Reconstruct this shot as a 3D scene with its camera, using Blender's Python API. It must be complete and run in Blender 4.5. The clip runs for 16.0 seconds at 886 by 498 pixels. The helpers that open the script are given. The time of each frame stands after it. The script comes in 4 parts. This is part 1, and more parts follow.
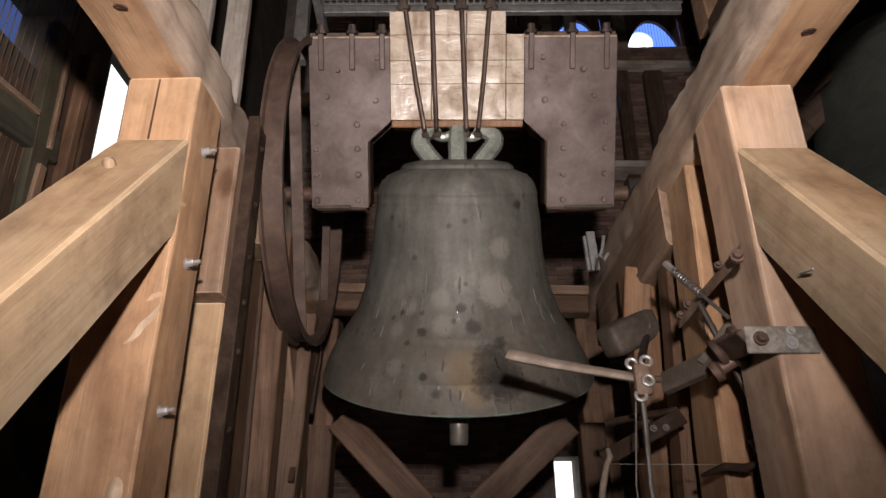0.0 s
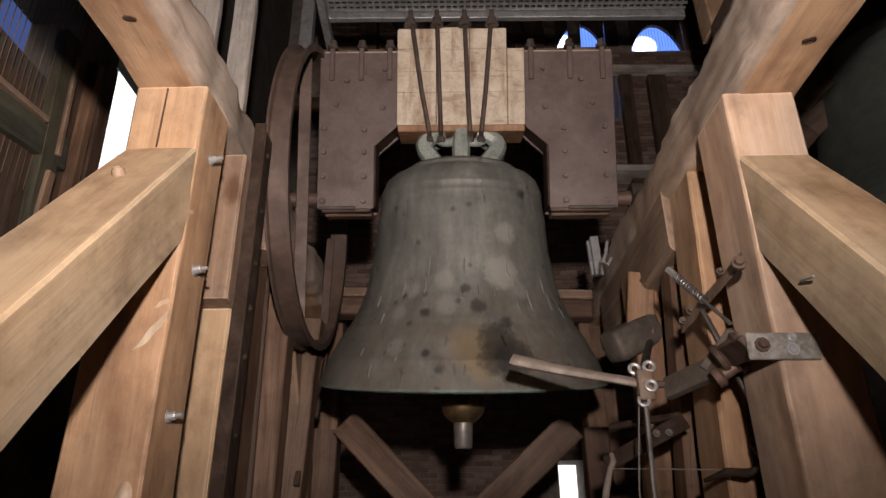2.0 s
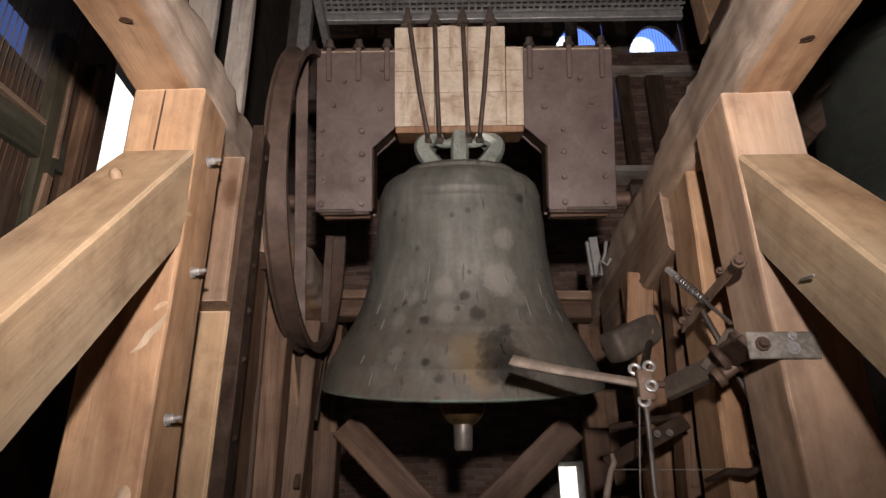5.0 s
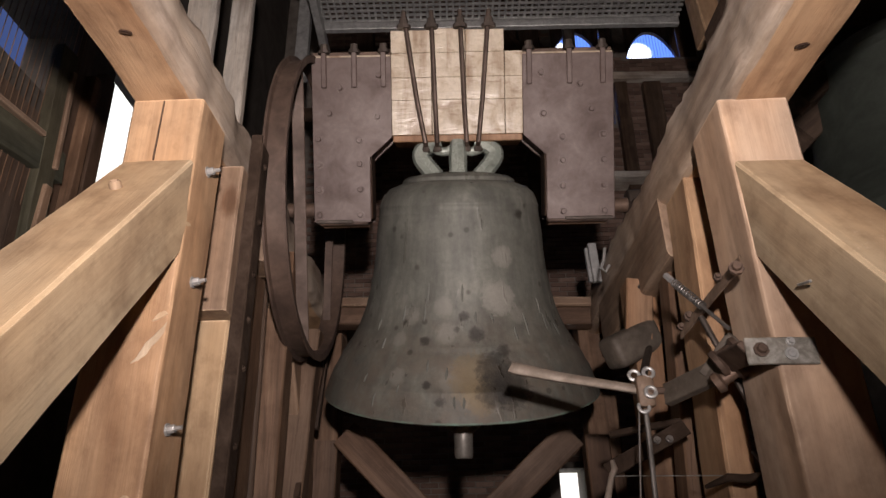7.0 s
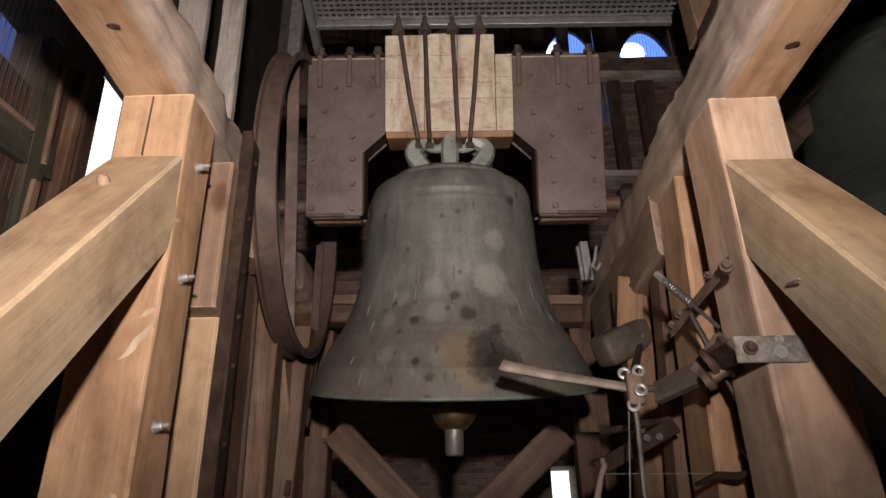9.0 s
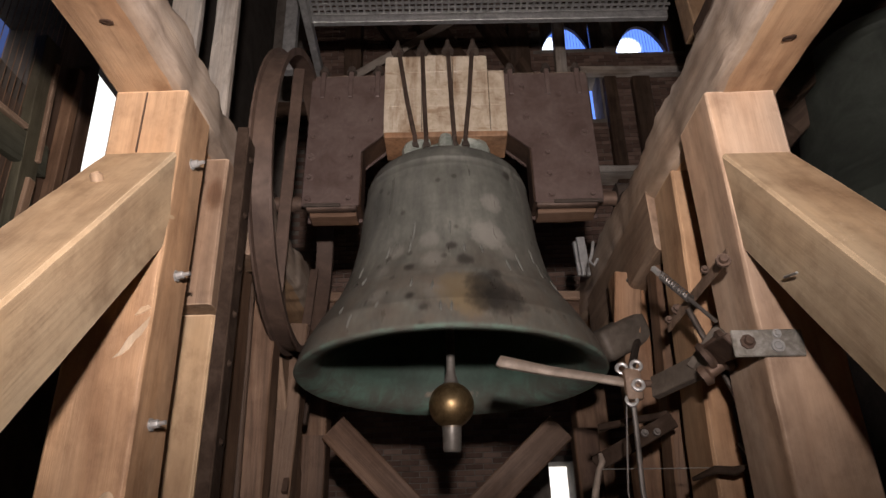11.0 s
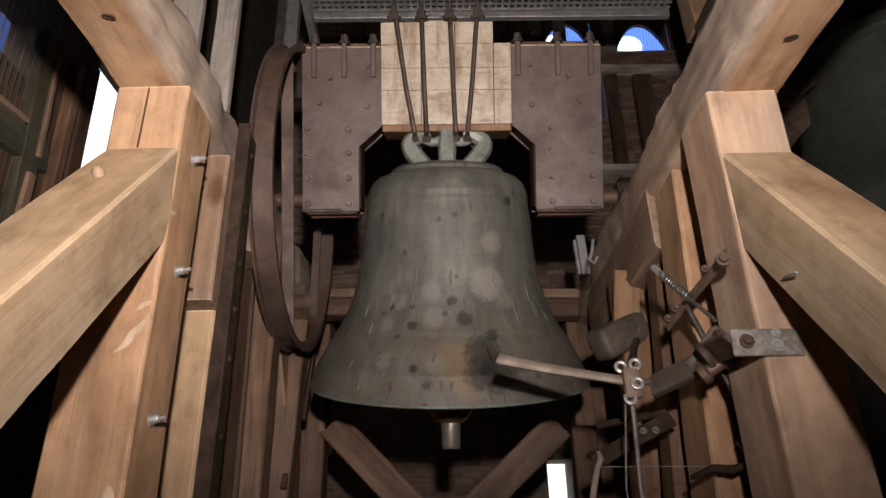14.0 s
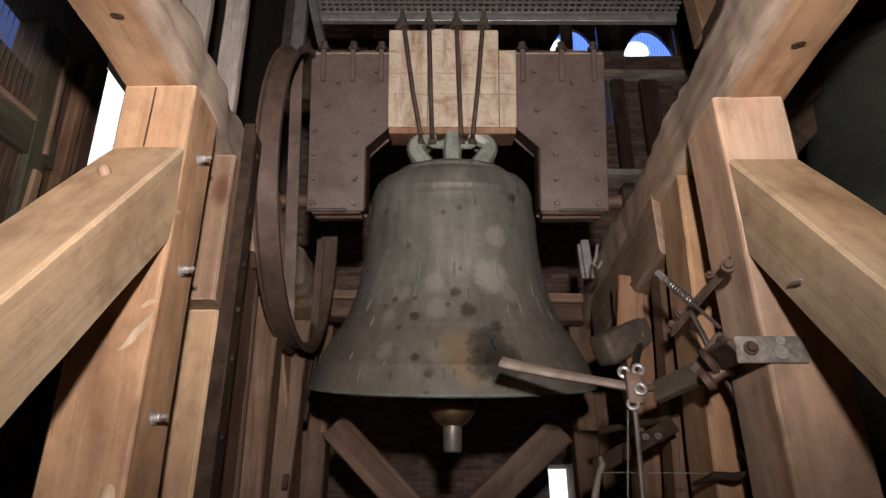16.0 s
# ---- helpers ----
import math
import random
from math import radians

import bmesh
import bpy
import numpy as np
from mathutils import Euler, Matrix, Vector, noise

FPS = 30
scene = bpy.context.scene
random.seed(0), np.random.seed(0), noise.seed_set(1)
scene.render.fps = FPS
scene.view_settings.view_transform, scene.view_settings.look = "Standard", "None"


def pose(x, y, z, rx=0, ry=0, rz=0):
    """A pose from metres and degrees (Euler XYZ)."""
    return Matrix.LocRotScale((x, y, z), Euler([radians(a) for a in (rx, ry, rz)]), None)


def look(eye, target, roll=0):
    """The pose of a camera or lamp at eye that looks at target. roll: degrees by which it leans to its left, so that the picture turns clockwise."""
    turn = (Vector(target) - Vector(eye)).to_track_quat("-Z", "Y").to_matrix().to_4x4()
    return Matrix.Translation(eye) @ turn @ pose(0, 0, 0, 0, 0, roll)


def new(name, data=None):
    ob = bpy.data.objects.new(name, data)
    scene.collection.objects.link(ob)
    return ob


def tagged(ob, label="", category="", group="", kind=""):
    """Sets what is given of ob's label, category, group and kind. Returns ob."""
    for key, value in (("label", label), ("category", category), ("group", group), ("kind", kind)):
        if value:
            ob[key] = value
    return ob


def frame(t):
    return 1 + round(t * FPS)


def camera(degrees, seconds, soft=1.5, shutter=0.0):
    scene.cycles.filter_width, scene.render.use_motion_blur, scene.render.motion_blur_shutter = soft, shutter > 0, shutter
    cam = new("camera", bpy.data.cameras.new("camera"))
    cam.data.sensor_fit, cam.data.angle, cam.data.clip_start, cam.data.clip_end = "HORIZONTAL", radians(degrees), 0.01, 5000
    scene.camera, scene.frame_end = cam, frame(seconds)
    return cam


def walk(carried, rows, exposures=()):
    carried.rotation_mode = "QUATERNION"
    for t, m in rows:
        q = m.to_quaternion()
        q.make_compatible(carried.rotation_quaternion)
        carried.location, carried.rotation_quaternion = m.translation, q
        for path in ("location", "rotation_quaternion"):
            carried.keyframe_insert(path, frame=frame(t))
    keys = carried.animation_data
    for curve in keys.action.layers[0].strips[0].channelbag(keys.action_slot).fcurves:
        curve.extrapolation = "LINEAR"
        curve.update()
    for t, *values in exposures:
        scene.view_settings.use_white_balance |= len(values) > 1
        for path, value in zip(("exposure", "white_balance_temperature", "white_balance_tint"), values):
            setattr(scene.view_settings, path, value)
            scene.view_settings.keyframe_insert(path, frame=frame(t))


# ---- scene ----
E = 1.7          # eye height above the belfry floor

cam = camera(66.8, 16.0, soft=1.5, shutter=0.4)
PATH = [
    (0.0, pose(-0.0036, 0.0270, 1.6980, 113.626, 0.468, 0.821)),
    (0.5, pose(-0.0068, 0.0237, 1.6975, 113.416, 0.304, 0.855)),
    (1.0, pose(-0.0064, 0.0128, 1.7019, 113.373, 0.324, 0.925)),
    (1.5, pose(-0.0033, 0.0031, 1.6990, 113.658, 0.292, 1.093)),
    (2.0, pose(-0.0027, 0.0017, 1.6997, 113.876, 0.356, 1.174)),
    (2.5, pose(-0.0028, -0.0036, 1.6998, 114.056, 0.524, 1.267)),
    (3.0, pose(-0.0018, -0.0014, 1.7004, 114.074, 0.512, 1.318)),
    (3.5, pose(-0.0059, 0.0070, 1.6980, 114.099, 0.484, 1.263)),
    (4.0, pose(-0.0049, 0.0141, 1.6973, 113.953, 0.450, 1.210)),
    (6.5, pose(-0.0011, -0.0014, 1.7007, 114.475, 1.144, 1.298)),
    (7.0, pose(0.0000, 0.0000, 1.7000, 114.611, 1.081, 1.358)),
    (7.5, pose(0.0026, 0.0025, 1.6987, 114.647, 1.014, 1.257)),
    (8.0, pose(0.0045, 0.0076, 1.6997, 114.600, 0.865, 1.108)),
    (8.5, pose(0.0061, 0.0065, 1.7013, 114.480, 0.889, 0.842)),
    (9.0, pose(0.0080, 0.0066, 1.7000, 114.439, 1.106, 0.731)),
    (11.5, pose(0.0100, 0.0172, 1.6993, 114.085, 1.543, 0.617)),
    (12.0, pose(0.0093, 0.0178, 1.6992, 114.008, 1.619, 0.490)),
    (12.5, pose(0.0071, 0.0142, 1.6982, 114.002, 1.767, 0.362)),
    (13.0, pose(0.0067, 0.0062, 1.7000, 114.027, 1.703, 0.397)),
    (13.5, pose(0.0025, 0.0061, 1.6978, 114.088, 1.352, 0.344)),
    (14.0, pose(0.0068, 0.0114, 1.6990, 113.922, 1.139, 0.439)),
    (14.5, pose(0.0065, 0.0143, 1.6997, 113.956, 0.864, 0.367)),
    (15.0, pose(0.0067, 0.0142, 1.6993, 114.023, 0.598, 0.426)),
    (15.5, pose(0.0047, 0.0144, 1.6979, 114.180, 0.347, 0.382)),
    (16.0, pose(0.0066, 0.0134, 1.6985, 114.177, 0.308, 0.438)),]
walk(cam, PATH)

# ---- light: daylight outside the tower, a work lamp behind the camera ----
world = bpy.data.worlds.new("sky")
scene.world = world
world.use_nodes = True
wn = world.node_tree.nodes
sky = wn.new("ShaderNodeTexSky")
sky.sky_type = "NISHITA"
sky.sun_disc = False
sky.sun_elevation, sky.sun_rotation = radians(35), radians(200)
wn["Background"].inputs[1].default_value = 0.15
world.node_tree.links.new(sky.outputs[0], wn["Background"].inputs[0])

sun = new("sun", bpy.data.lights.new("sun", "SUN"))
sun.data.energy, sun.data.angle, sun.data.color = 2.5, radians(0.5), (1, 0.95, 0.88)
sun.matrix_basis = look((0, -8, 14), (0, 0, 2))

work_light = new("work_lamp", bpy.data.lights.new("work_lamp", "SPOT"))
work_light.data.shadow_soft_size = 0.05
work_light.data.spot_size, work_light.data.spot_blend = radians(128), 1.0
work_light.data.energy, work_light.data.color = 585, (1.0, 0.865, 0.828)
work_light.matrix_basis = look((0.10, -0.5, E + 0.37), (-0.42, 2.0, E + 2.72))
scene.view_settings.exposure = 0.0


# ---- helpers ----
def P(x, y, z):
    return Vector((x, y, z + E))


WORLD = {}


def root(name, at, label, category, group="", kind=""):
    ob = new(name)
    ob.empty_display_size = 0.1
    ob.matrix_basis = Matrix.Translation(at)
    WORLD[ob] = ob.matrix_basis.copy()
    return tagged(ob, label, category, group, kind)


def part(name, bm, material, parent=None, label="", m=None, local=False, smooth=True):
    """Links a bmesh as one mesh object under a thing or part; m is its pose in the world, or in the parent's space."""
    me = bpy.data.meshes.new(name)
    bm.normal_update()
    bm.to_mesh(me)
    bm.free()
    me.materials.append(material)
    if smooth:
        me.shade_smooth()
        me.set_sharp_from_angle(angle=radians(35))
    ob = new(name, me)
    m = Matrix.Identity(4) if m is None else m
    if parent is not None:
        ob.parent = parent
        w = WORLD[parent]
        ob.matrix_basis = m if local else w.inverted() @ m
        WORLD[ob] = w @ m if local else m
    else:
        ob.matrix_basis = m
        WORLD[ob] = m
    if label:
        tagged(ob, label)
    return ob


def thing(name, bm, material, label, category, group="", kind="", m=None):
    return tagged(part(name, bm, material, None, "", m), label, category, group, kind)


def bm_box(x0, x1, y0, y1, z0, z1, bevel=0.0, segs=1):
    bm = bmesh.new()
    bmesh.ops.create_cube(bm, size=1)
    bmesh.ops.transform(bm, verts=bm.verts, matrix=Matrix.Translation(((x0 + x1) / 2, (y0 + y1) / 2, (z0 + z1) / 2))
                        @ Matrix.Diagonal((x1 - x0, y1 - y0, z1 - z0, 1)))
    if bevel:
        bmesh.ops.bevel(bm, geom=bm.edges, offset=bevel, segments=segs, affect="EDGES", profile=0.5)
    return bm


def bm_timber(w, h, length, bevel=0.008, rough=0.004, seed=0, waney=(), cuts=None, bark=False):
    """A hewn beam along local z from 0 to length, w across x, h across y; waney: corners (sx, sy, size) worn off round."""
    bm = bmesh.new()
    n = cuts or max(4, int(length / 0.09))
    prof = []
    for sx, sy in ((-1, -1), (1, -1), (1, 1), (-1, 1)):
        b = bevel
        for wx, wy, size in waney:
            if (wx, wy) == (sx, sy):
                b = size
        steps = 2 if b < 0.015 else 4
        for i in range(steps):
            a = i / (steps - 1) * math.pi / 2
            ca, sa = (math.cos(a), math.sin(a)) if sx == sy else (math.sin(a), math.cos(a))
            prof.append((sx, sy, sx * (w / 2 - b + b * ca), sy * (h / 2 - b + b * sa), b))
    rings = []
    for k in range(n + 1):
        z = length * k / n
        ring = []
        for sx, sy, x, y, b in prof:
            v = Vector((x * 6, y * 6, z * 3.1 + seed * 7.3))
            j = noise.noise(v) * rough + noise.noise(v * 3.7) * rough * 0.4
            j2 = noise.noise(v + Vector((31, 7, 3))) * rough
            if b > 0.015:
                wob = noise.noise(Vector((sx * 3, sy * 5, z * 1.9 + seed))) * b * 0.32 + noise.noise(Vector((sx * 3, sy * 5, z * 7 + seed))) * b * 0.34 + noise.noise(Vector((x * 20, y * 20, z * 19 + seed))) * b * 0.16
                x, y = x + sx * wob, y + sy * wob
                x, y = max(-w / 2, min(w / 2, x)), max(-h / 2, min(h / 2, y))
            ring.append(bm.verts.new((x + j, y + j2, z)))
        rings.append(ring)
    m = len(prof)
    side = waney[0][0] if waney else 0
    for k in range(n):
        for i in range(m):
            f = bm.faces.new((rings[k][i], rings[k][(i + 1) % m], rings[k + 1][(i + 1) % m], rings[k + 1][i]))
            if bark and prof[i][0] == side and prof[(i + 1) % m][0] == side:
                f.material_index = 1
    bm.faces.new(list(reversed(rings[0])))
    bm.faces.new(rings[-1])
    return bm


def along(a, b, xdir=(1, 0, 0)):
    """The pose whose z runs from a to b and whose x lies nearest xdir."""
    z = (Vector(b) - Vector(a)).normalized()
    y = z.cross(Vector(xdir)).normalized()
    x = y.cross(z)
    m = Matrix((x, y, z)).transposed().to_4x4()
    return Matrix.Translation(a) @ m


SEED = [0]


def timber(name, a, b, w, h, material, parent, label="", xdir=(1, 0, 0), **kw):
    SEED[0] += 1
    a, b = P(*a), P(*b)
    ob = part(name, bm_timber(w, h, (b - a).length, seed=SEED[0], **kw), material, parent, label, along(a, b, xdir))
    if kw.get("bark"):
        ob.data.materials.append(SAPWOOD)
    return ob


def bm_lathe(profile, n=96):
    bm = bmesh.new()
    rings = []
    for r, z in profile:
        if r < 1e-5:
            rings.append([bm.verts.new((0, 0, z))])
        else:
            rings.append([bm.verts.new((r * math.cos(2 * math.pi * i / n), r * math.sin(2 * math.pi * i / n), z)) for i in range(n)])
    for p, q in zip(rings, rings[1:]):
        for i in range(n):
            j = (i + 1) % n
            f = [p[i % len(p)], p[j % len(p)], q[j % len(q)], q[i % len(q)]]
            f = [v for k, v in enumerate(f) if v not in f[:k]]
            if len(f) > 2:
                bm.faces.new(f)
    bmesh.ops.recalc_face_normals(bm, faces=bm.faces)
    return bm


def bm_tube(points, r, n=10, flat=1.0, closed=False):
    """A bent rod through points; flat squashes its section."""
    bm = bmesh.new()
    pts = [Vector(p) for p in points]
    rings = []
    ref = None
    for i, p in enumerate(pts):
        t = (pts[min(i + 1, len(pts) - 1)] - pts[max(i - 1, 0)]).normalized()
        if ref is None:
            ref = t.orthogonal().normalized()
        u = (ref - t * ref.dot(t)).normalized()
        ref = u
        v = t.cross(u)
        rr = r[i] if isinstance(r, (list, tuple)) else r
        rings.append([bm.verts.new(p + rr * (math.cos(2 * math.pi * k / n) * u + flat * math.sin(2 * math.pi * k / n) * v)) for k in range(n)])
    for p, q in zip(rings, rings[1:]):
        for k in range(n):
            bm.faces.new((p[k], p[(k + 1) % n], q[(k + 1) % n], q[k]))
    bm.faces.new(list(reversed(rings[0])))
    bm.faces.new(rings[-1])
    return bm


def bm_extrude(poly, y0, y1, bevel=0.0):
    """The polygon of (x, z) points extruded from y0 to y1."""
    bm = bmesh.new()
    a = [bm.verts.new((x, y0, z)) for x, z in poly]
    b = [bm.verts.new((x, y1, z)) for x, z in poly]
    n = len(poly)
    bm.faces.new(a)
    bm.faces.new(list(reversed(b)))
    for i in range(n):
        bm.faces.new((a[i], b[i], b[(i + 1) % n], a[(i + 1) % n]))
    bmesh.ops.recalc_face_normals(bm, faces=bm.faces)
    if bevel:
        bmesh.ops.bevel(bm, geom=bm.edges, offset=bevel, segments=1, affect="EDGES", profile=0.5)
    return bm


def bm_bolt(r=0.016, h=0.014, n=6, shank=0.0):
    """A hexagonal bolt head on a washer, standing along +z."""
    prof = [(0, -shank - 0.01), (r * 1.55, -shank - 0.01), (r * 1.55, 0.004), (r, 0.004)] if not shank else [(0, -0.01), (r * 1.5, -0.01), (r * 1.5, 0.004), (r, 0.004)]
    prof += [(r, h), (r * 0.85, h + 0.003)]
    prof += [(r * 0.55, h + 0.003), (r * 0.5, h + 0.003 + shank), (0, h + 0.003 + shank)] if shank else [(0, h + 0.003)]
    return bm_lathe(prof, 8 if n == 6 else n)


# ---- materials ----
def shader(name):
    ma = bpy.data.materials.new(name)
    ma.use_nodes = True
    nt = ma.node_tree
    return ma, nt, nt.nodes["Principled BSDF"]


def node(nt, kind, **kw):
    n = nt.nodes.new(kind)
    for k, v in kw.items():
        n.inputs[k].default_value = v
    return n


def ramp(nt, fac, stops):
    r = nt.nodes.new("ShaderNodeValToRGB")
    el = r.color_ramp.elements
    while len(el) < len(stops):
        el.new(0.5)
    for e, (p, c) in zip(el, stops):
        e.position, e.color = p, (*c, 1)
    nt.links.new(fac, r.inputs[0])
    return r.outputs[0]


def mix(nt, fac, a, b, mode="MIX"):
    m = nt.nodes.new("ShaderNodeMix")
    m.data_type, m.blend_type = "RGBA", mode
    for sock, v in ((m.inputs[0], fac), (m.inputs[6], a), (m.inputs[7], b)):
        if isinstance(v, (int, float)):
            sock.default_value = v
        elif isinstance(v, tuple):
            sock.default_value = (*v, 1)
        else:
            nt.links.new(v, sock)
    return m.outputs[2]


def coords(nt, scale, random_shift=True):
    tc = nt.nodes.new("ShaderNodeTexCoord")
    mp = nt.nodes.new("ShaderNodeMapping")
    mp.inputs["Scale"].default_value = scale
    src = tc.outputs["Object"]
    if random_shift:
        oi = nt.nodes.new("ShaderNodeObjectInfo")
        mul = nt.nodes.new("ShaderNodeMath")
        mul.operation = "MULTIPLY"
        mul.inputs[1].default_value = 37.0
        nt.links.new(oi.outputs["Random"], mul.inputs[0])
        add = nt.nodes.new("ShaderNodeVectorMath")
        nt.links.new(src, add.inputs[0])
        nt.links.new(mul.outputs[0], add.inputs[1])
        src = add.outputs[0]
    nt.links.new(src, mp.inputs[0])
    return mp.outputs[0]


def noise_tex(nt, vec, scale, detail=5.0, rough=0.6, distortion=0.0):
    n = node(nt, "ShaderNodeTexNoise", Scale=scale, Detail=detail, Roughness=rough, Distortion=distortion)
    nt.links.new(vec, n.inputs["Vector"])
    return n.outputs["Fac"]


def bump(nt, bsdf, height, strength, distance):
    b = node(nt, "ShaderNodeBump", Strength=strength, Distance=distance)
    nt.links.new(height, b.inputs["Height"])
    nt.links.new(b.outputs[0], bsdf.inputs["Normal"])


def wood(name, dark, mid, light, rough=0.62, grain=1.0, stain=0.35, spec=0.3, edge=False, streaks=0.7, relief=0.6):
    """Sawn timber with its grain along local z: growth bands, fibres, drying checks, knots, pale scrapes, chipped edges and stains."""
    ma, nt, bs = shader(name)
    v = coords(nt, (1, 1, 0.12))
    bands = noise_tex(nt, v, 4.2, 4, 0.5, 2.4)
    fibre = noise_tex(nt, coords(nt, (1, 1, 0.04)), 95, 5, 0.6)
    big = noise_tex(nt, coords(nt, (1, 1, 0.5)), 3.4, 6, 0.62, 0.3)
    blot = noise_tex(nt, coords(nt, (1, 1, 0.8)), 11, 6, 0.7)
    col = ramp(nt, bands, [(0.25, dark), (0.5, mid), (0.75, light)])
    col = mix(nt, 0.35 * grain, col, ramp(nt, fibre, [(0.32, (0.55, 0.5, 0.47)), (0.62, (1.12, 1.1, 1.08))]), "MULTIPLY")
    col = mix(nt, min(1.0, stain * 1.7), col, ramp(nt, big, [(0.30, (0.50, 0.45, 0.42)), (0.52, (1.0, 1.0, 1.0)), (0.78, (1.22, 1.2, 1.16))]), "MULTIPLY")
    col = mix(nt, 0.6, col, ramp(nt, blot, [(0.28, (0.55, 0.5, 0.47)), (0.5, (1.0, 1.0, 1.0)), (0.75, (1.16, 1.15, 1.14))]), "MULTIPLY")
    streak = noise_tex(nt, coords(nt, (1, 1, 0.05)), 24, 5, 0.62, 0.5)
    col = mix(nt, streaks, col, ramp(nt, streak, [(0.30, (0.56, 0.50, 0.46)), (0.47, (1.0, 1.0, 1.0)), (0.72, (1.18, 1.15, 1.1))]), "MULTIPLY")
    warm = noise_tex(nt, coords(nt, (1, 1, 0.3)), 2.1, 3, 0.5)
    col = mix(nt, 0.7, col, ramp(nt, warm, [(0.36, (1.08, 0.95, 0.84)), (0.6, (0.96, 1.0, 1.05))]), "MULTIPLY")
    scrape = noise_tex(nt, coords(nt, (1, 1, 0.45)), 5.2, 7, 0.72, 0.8)
    col = mix(nt, ramp(nt, scrape, [(0.66, (0, 0, 0)), (0.72, (0.55, 0.55, 0.55))]), col, tuple(min(1.0, c * 1.45) for c in light))
    checks = noise_tex(nt, coords(nt, (1, 1, 0.022)), 17, 2, 0.5, 0.4)
    ridge = ramp(nt, checks, [(0.487, (1, 1, 1)), (0.498, (0.42, 0.36, 0.32)), (0.503, (0.42, 0.36, 0.32)), (0.514, (1, 1, 1))])
    gate = ramp(nt, big, [(0.50, (0, 0, 0)), (0.62, (0.55 * grain, 0.55 * grain, 0.55 * grain))])
    col = mix(nt, gate, col, ridge, "MULTIPLY")
    vo = node(nt, "ShaderNodeTexVoronoi", Scale=2.0, Randomness=1.0)
    nt.links.new(coords(nt, (1, 1, 0.5)), vo.inputs["Vector"])
    kn = ramp(nt, vo.outputs["Distance"], [(0.0, (0.25, 0.16, 0.11)), (0.045, (0.5, 0.38, 0.3)), (0.085, (1, 1, 1))])
    col = mix(nt, 0.8, col, kn, "MULTIPLY")
    if edge:
        bev = nt.nodes.new("ShaderNodeBevel")
        bev.samples = 4
        bev.inputs["Radius"].default_value = 0.013
        geo = nt.nodes.new("ShaderNodeNewGeometry")
        dot = nt.nodes.new("ShaderNodeVectorMath")
        dot.operation = "DOT_PRODUCT"
        nt.links.new(bev.outputs[0], dot.inputs[0])
        nt.links.new(geo.outputs["True Normal"], dot.inputs[1])
        worn = ramp(nt, dot.outputs["Value"], [(0.80, (1, 1, 1)), (0.985, (0, 0, 0))])
        worn = mix(nt, 1.0, worn, ramp(nt, blot, [(0.38, (0.2, 0.2, 0.2)), (0.55, (0.95, 0.95, 0.95))]), "MULTIPLY")
        col = mix(nt, worn, col, tuple(min(1.0, c * 1.5) for c in light))
    nt.links.new(col, bs.inputs["Base Color"])
    bs.inputs["Specular IOR Level"].default_value = spec
    nt.links.new(ramp(nt, big, [(0.3, (rough + 0.14,) * 3), (0.75, (rough - 0.2,) * 3)]), bs.inputs["Roughness"])
    if edge:
        polish = ramp(nt, scrape, [(0.60, (0, 0, 0)), (0.68, (1, 1, 1))])
        dull = ramp(nt, big, [(0.3, (rough + 0.14,) * 3), (0.75, (rough - 0.2,) * 3)])
        nt.links.new(mix(nt, polish, dull, (0.3, 0.3, 0.3)), bs.inputs["Roughness"])
    h = mix(nt, 0.4, fibre, mix(nt, 0.7, streak, blot))
    bump(nt, bs, h, relief, 0.007)
    return ma


def metal(name, c1, c2, c3, rough=0.5, metallic=0.6, scale=6, bumps=0.15, fine=60, random_shift=True):
    ma, nt, bs = shader(name)
    v = coords(nt, (1, 1, 1), random_shift)
    a = noise_tex(nt, v, scale, 6, 0.65, 0.4)
    b = noise_tex(nt, v, fine, 4, 0.6)
    col = ramp(nt, a, [(0.3, c1), (0.5, c2), (0.72, c3)])
    col = mix(nt, 0.35, col, ramp(nt, b, [(0.3, (0.6, 0.6, 0.6)), (0.7, (1.15, 1.15, 1.15))]), "MULTIPLY")
    nt.links.new(col, bs.inputs["Base Color"])
    bs.inputs["Metallic"].default_value = metallic
    nt.links.new(ramp(nt, a, [(0.3, (rough + 0.15,) * 3), (0.7, (rough - 0.08,) * 3)]), bs.inputs["Roughness"])
    bump(nt, bs, mix(nt, 0.5, a, b), bumps, 0.004)
    return ma


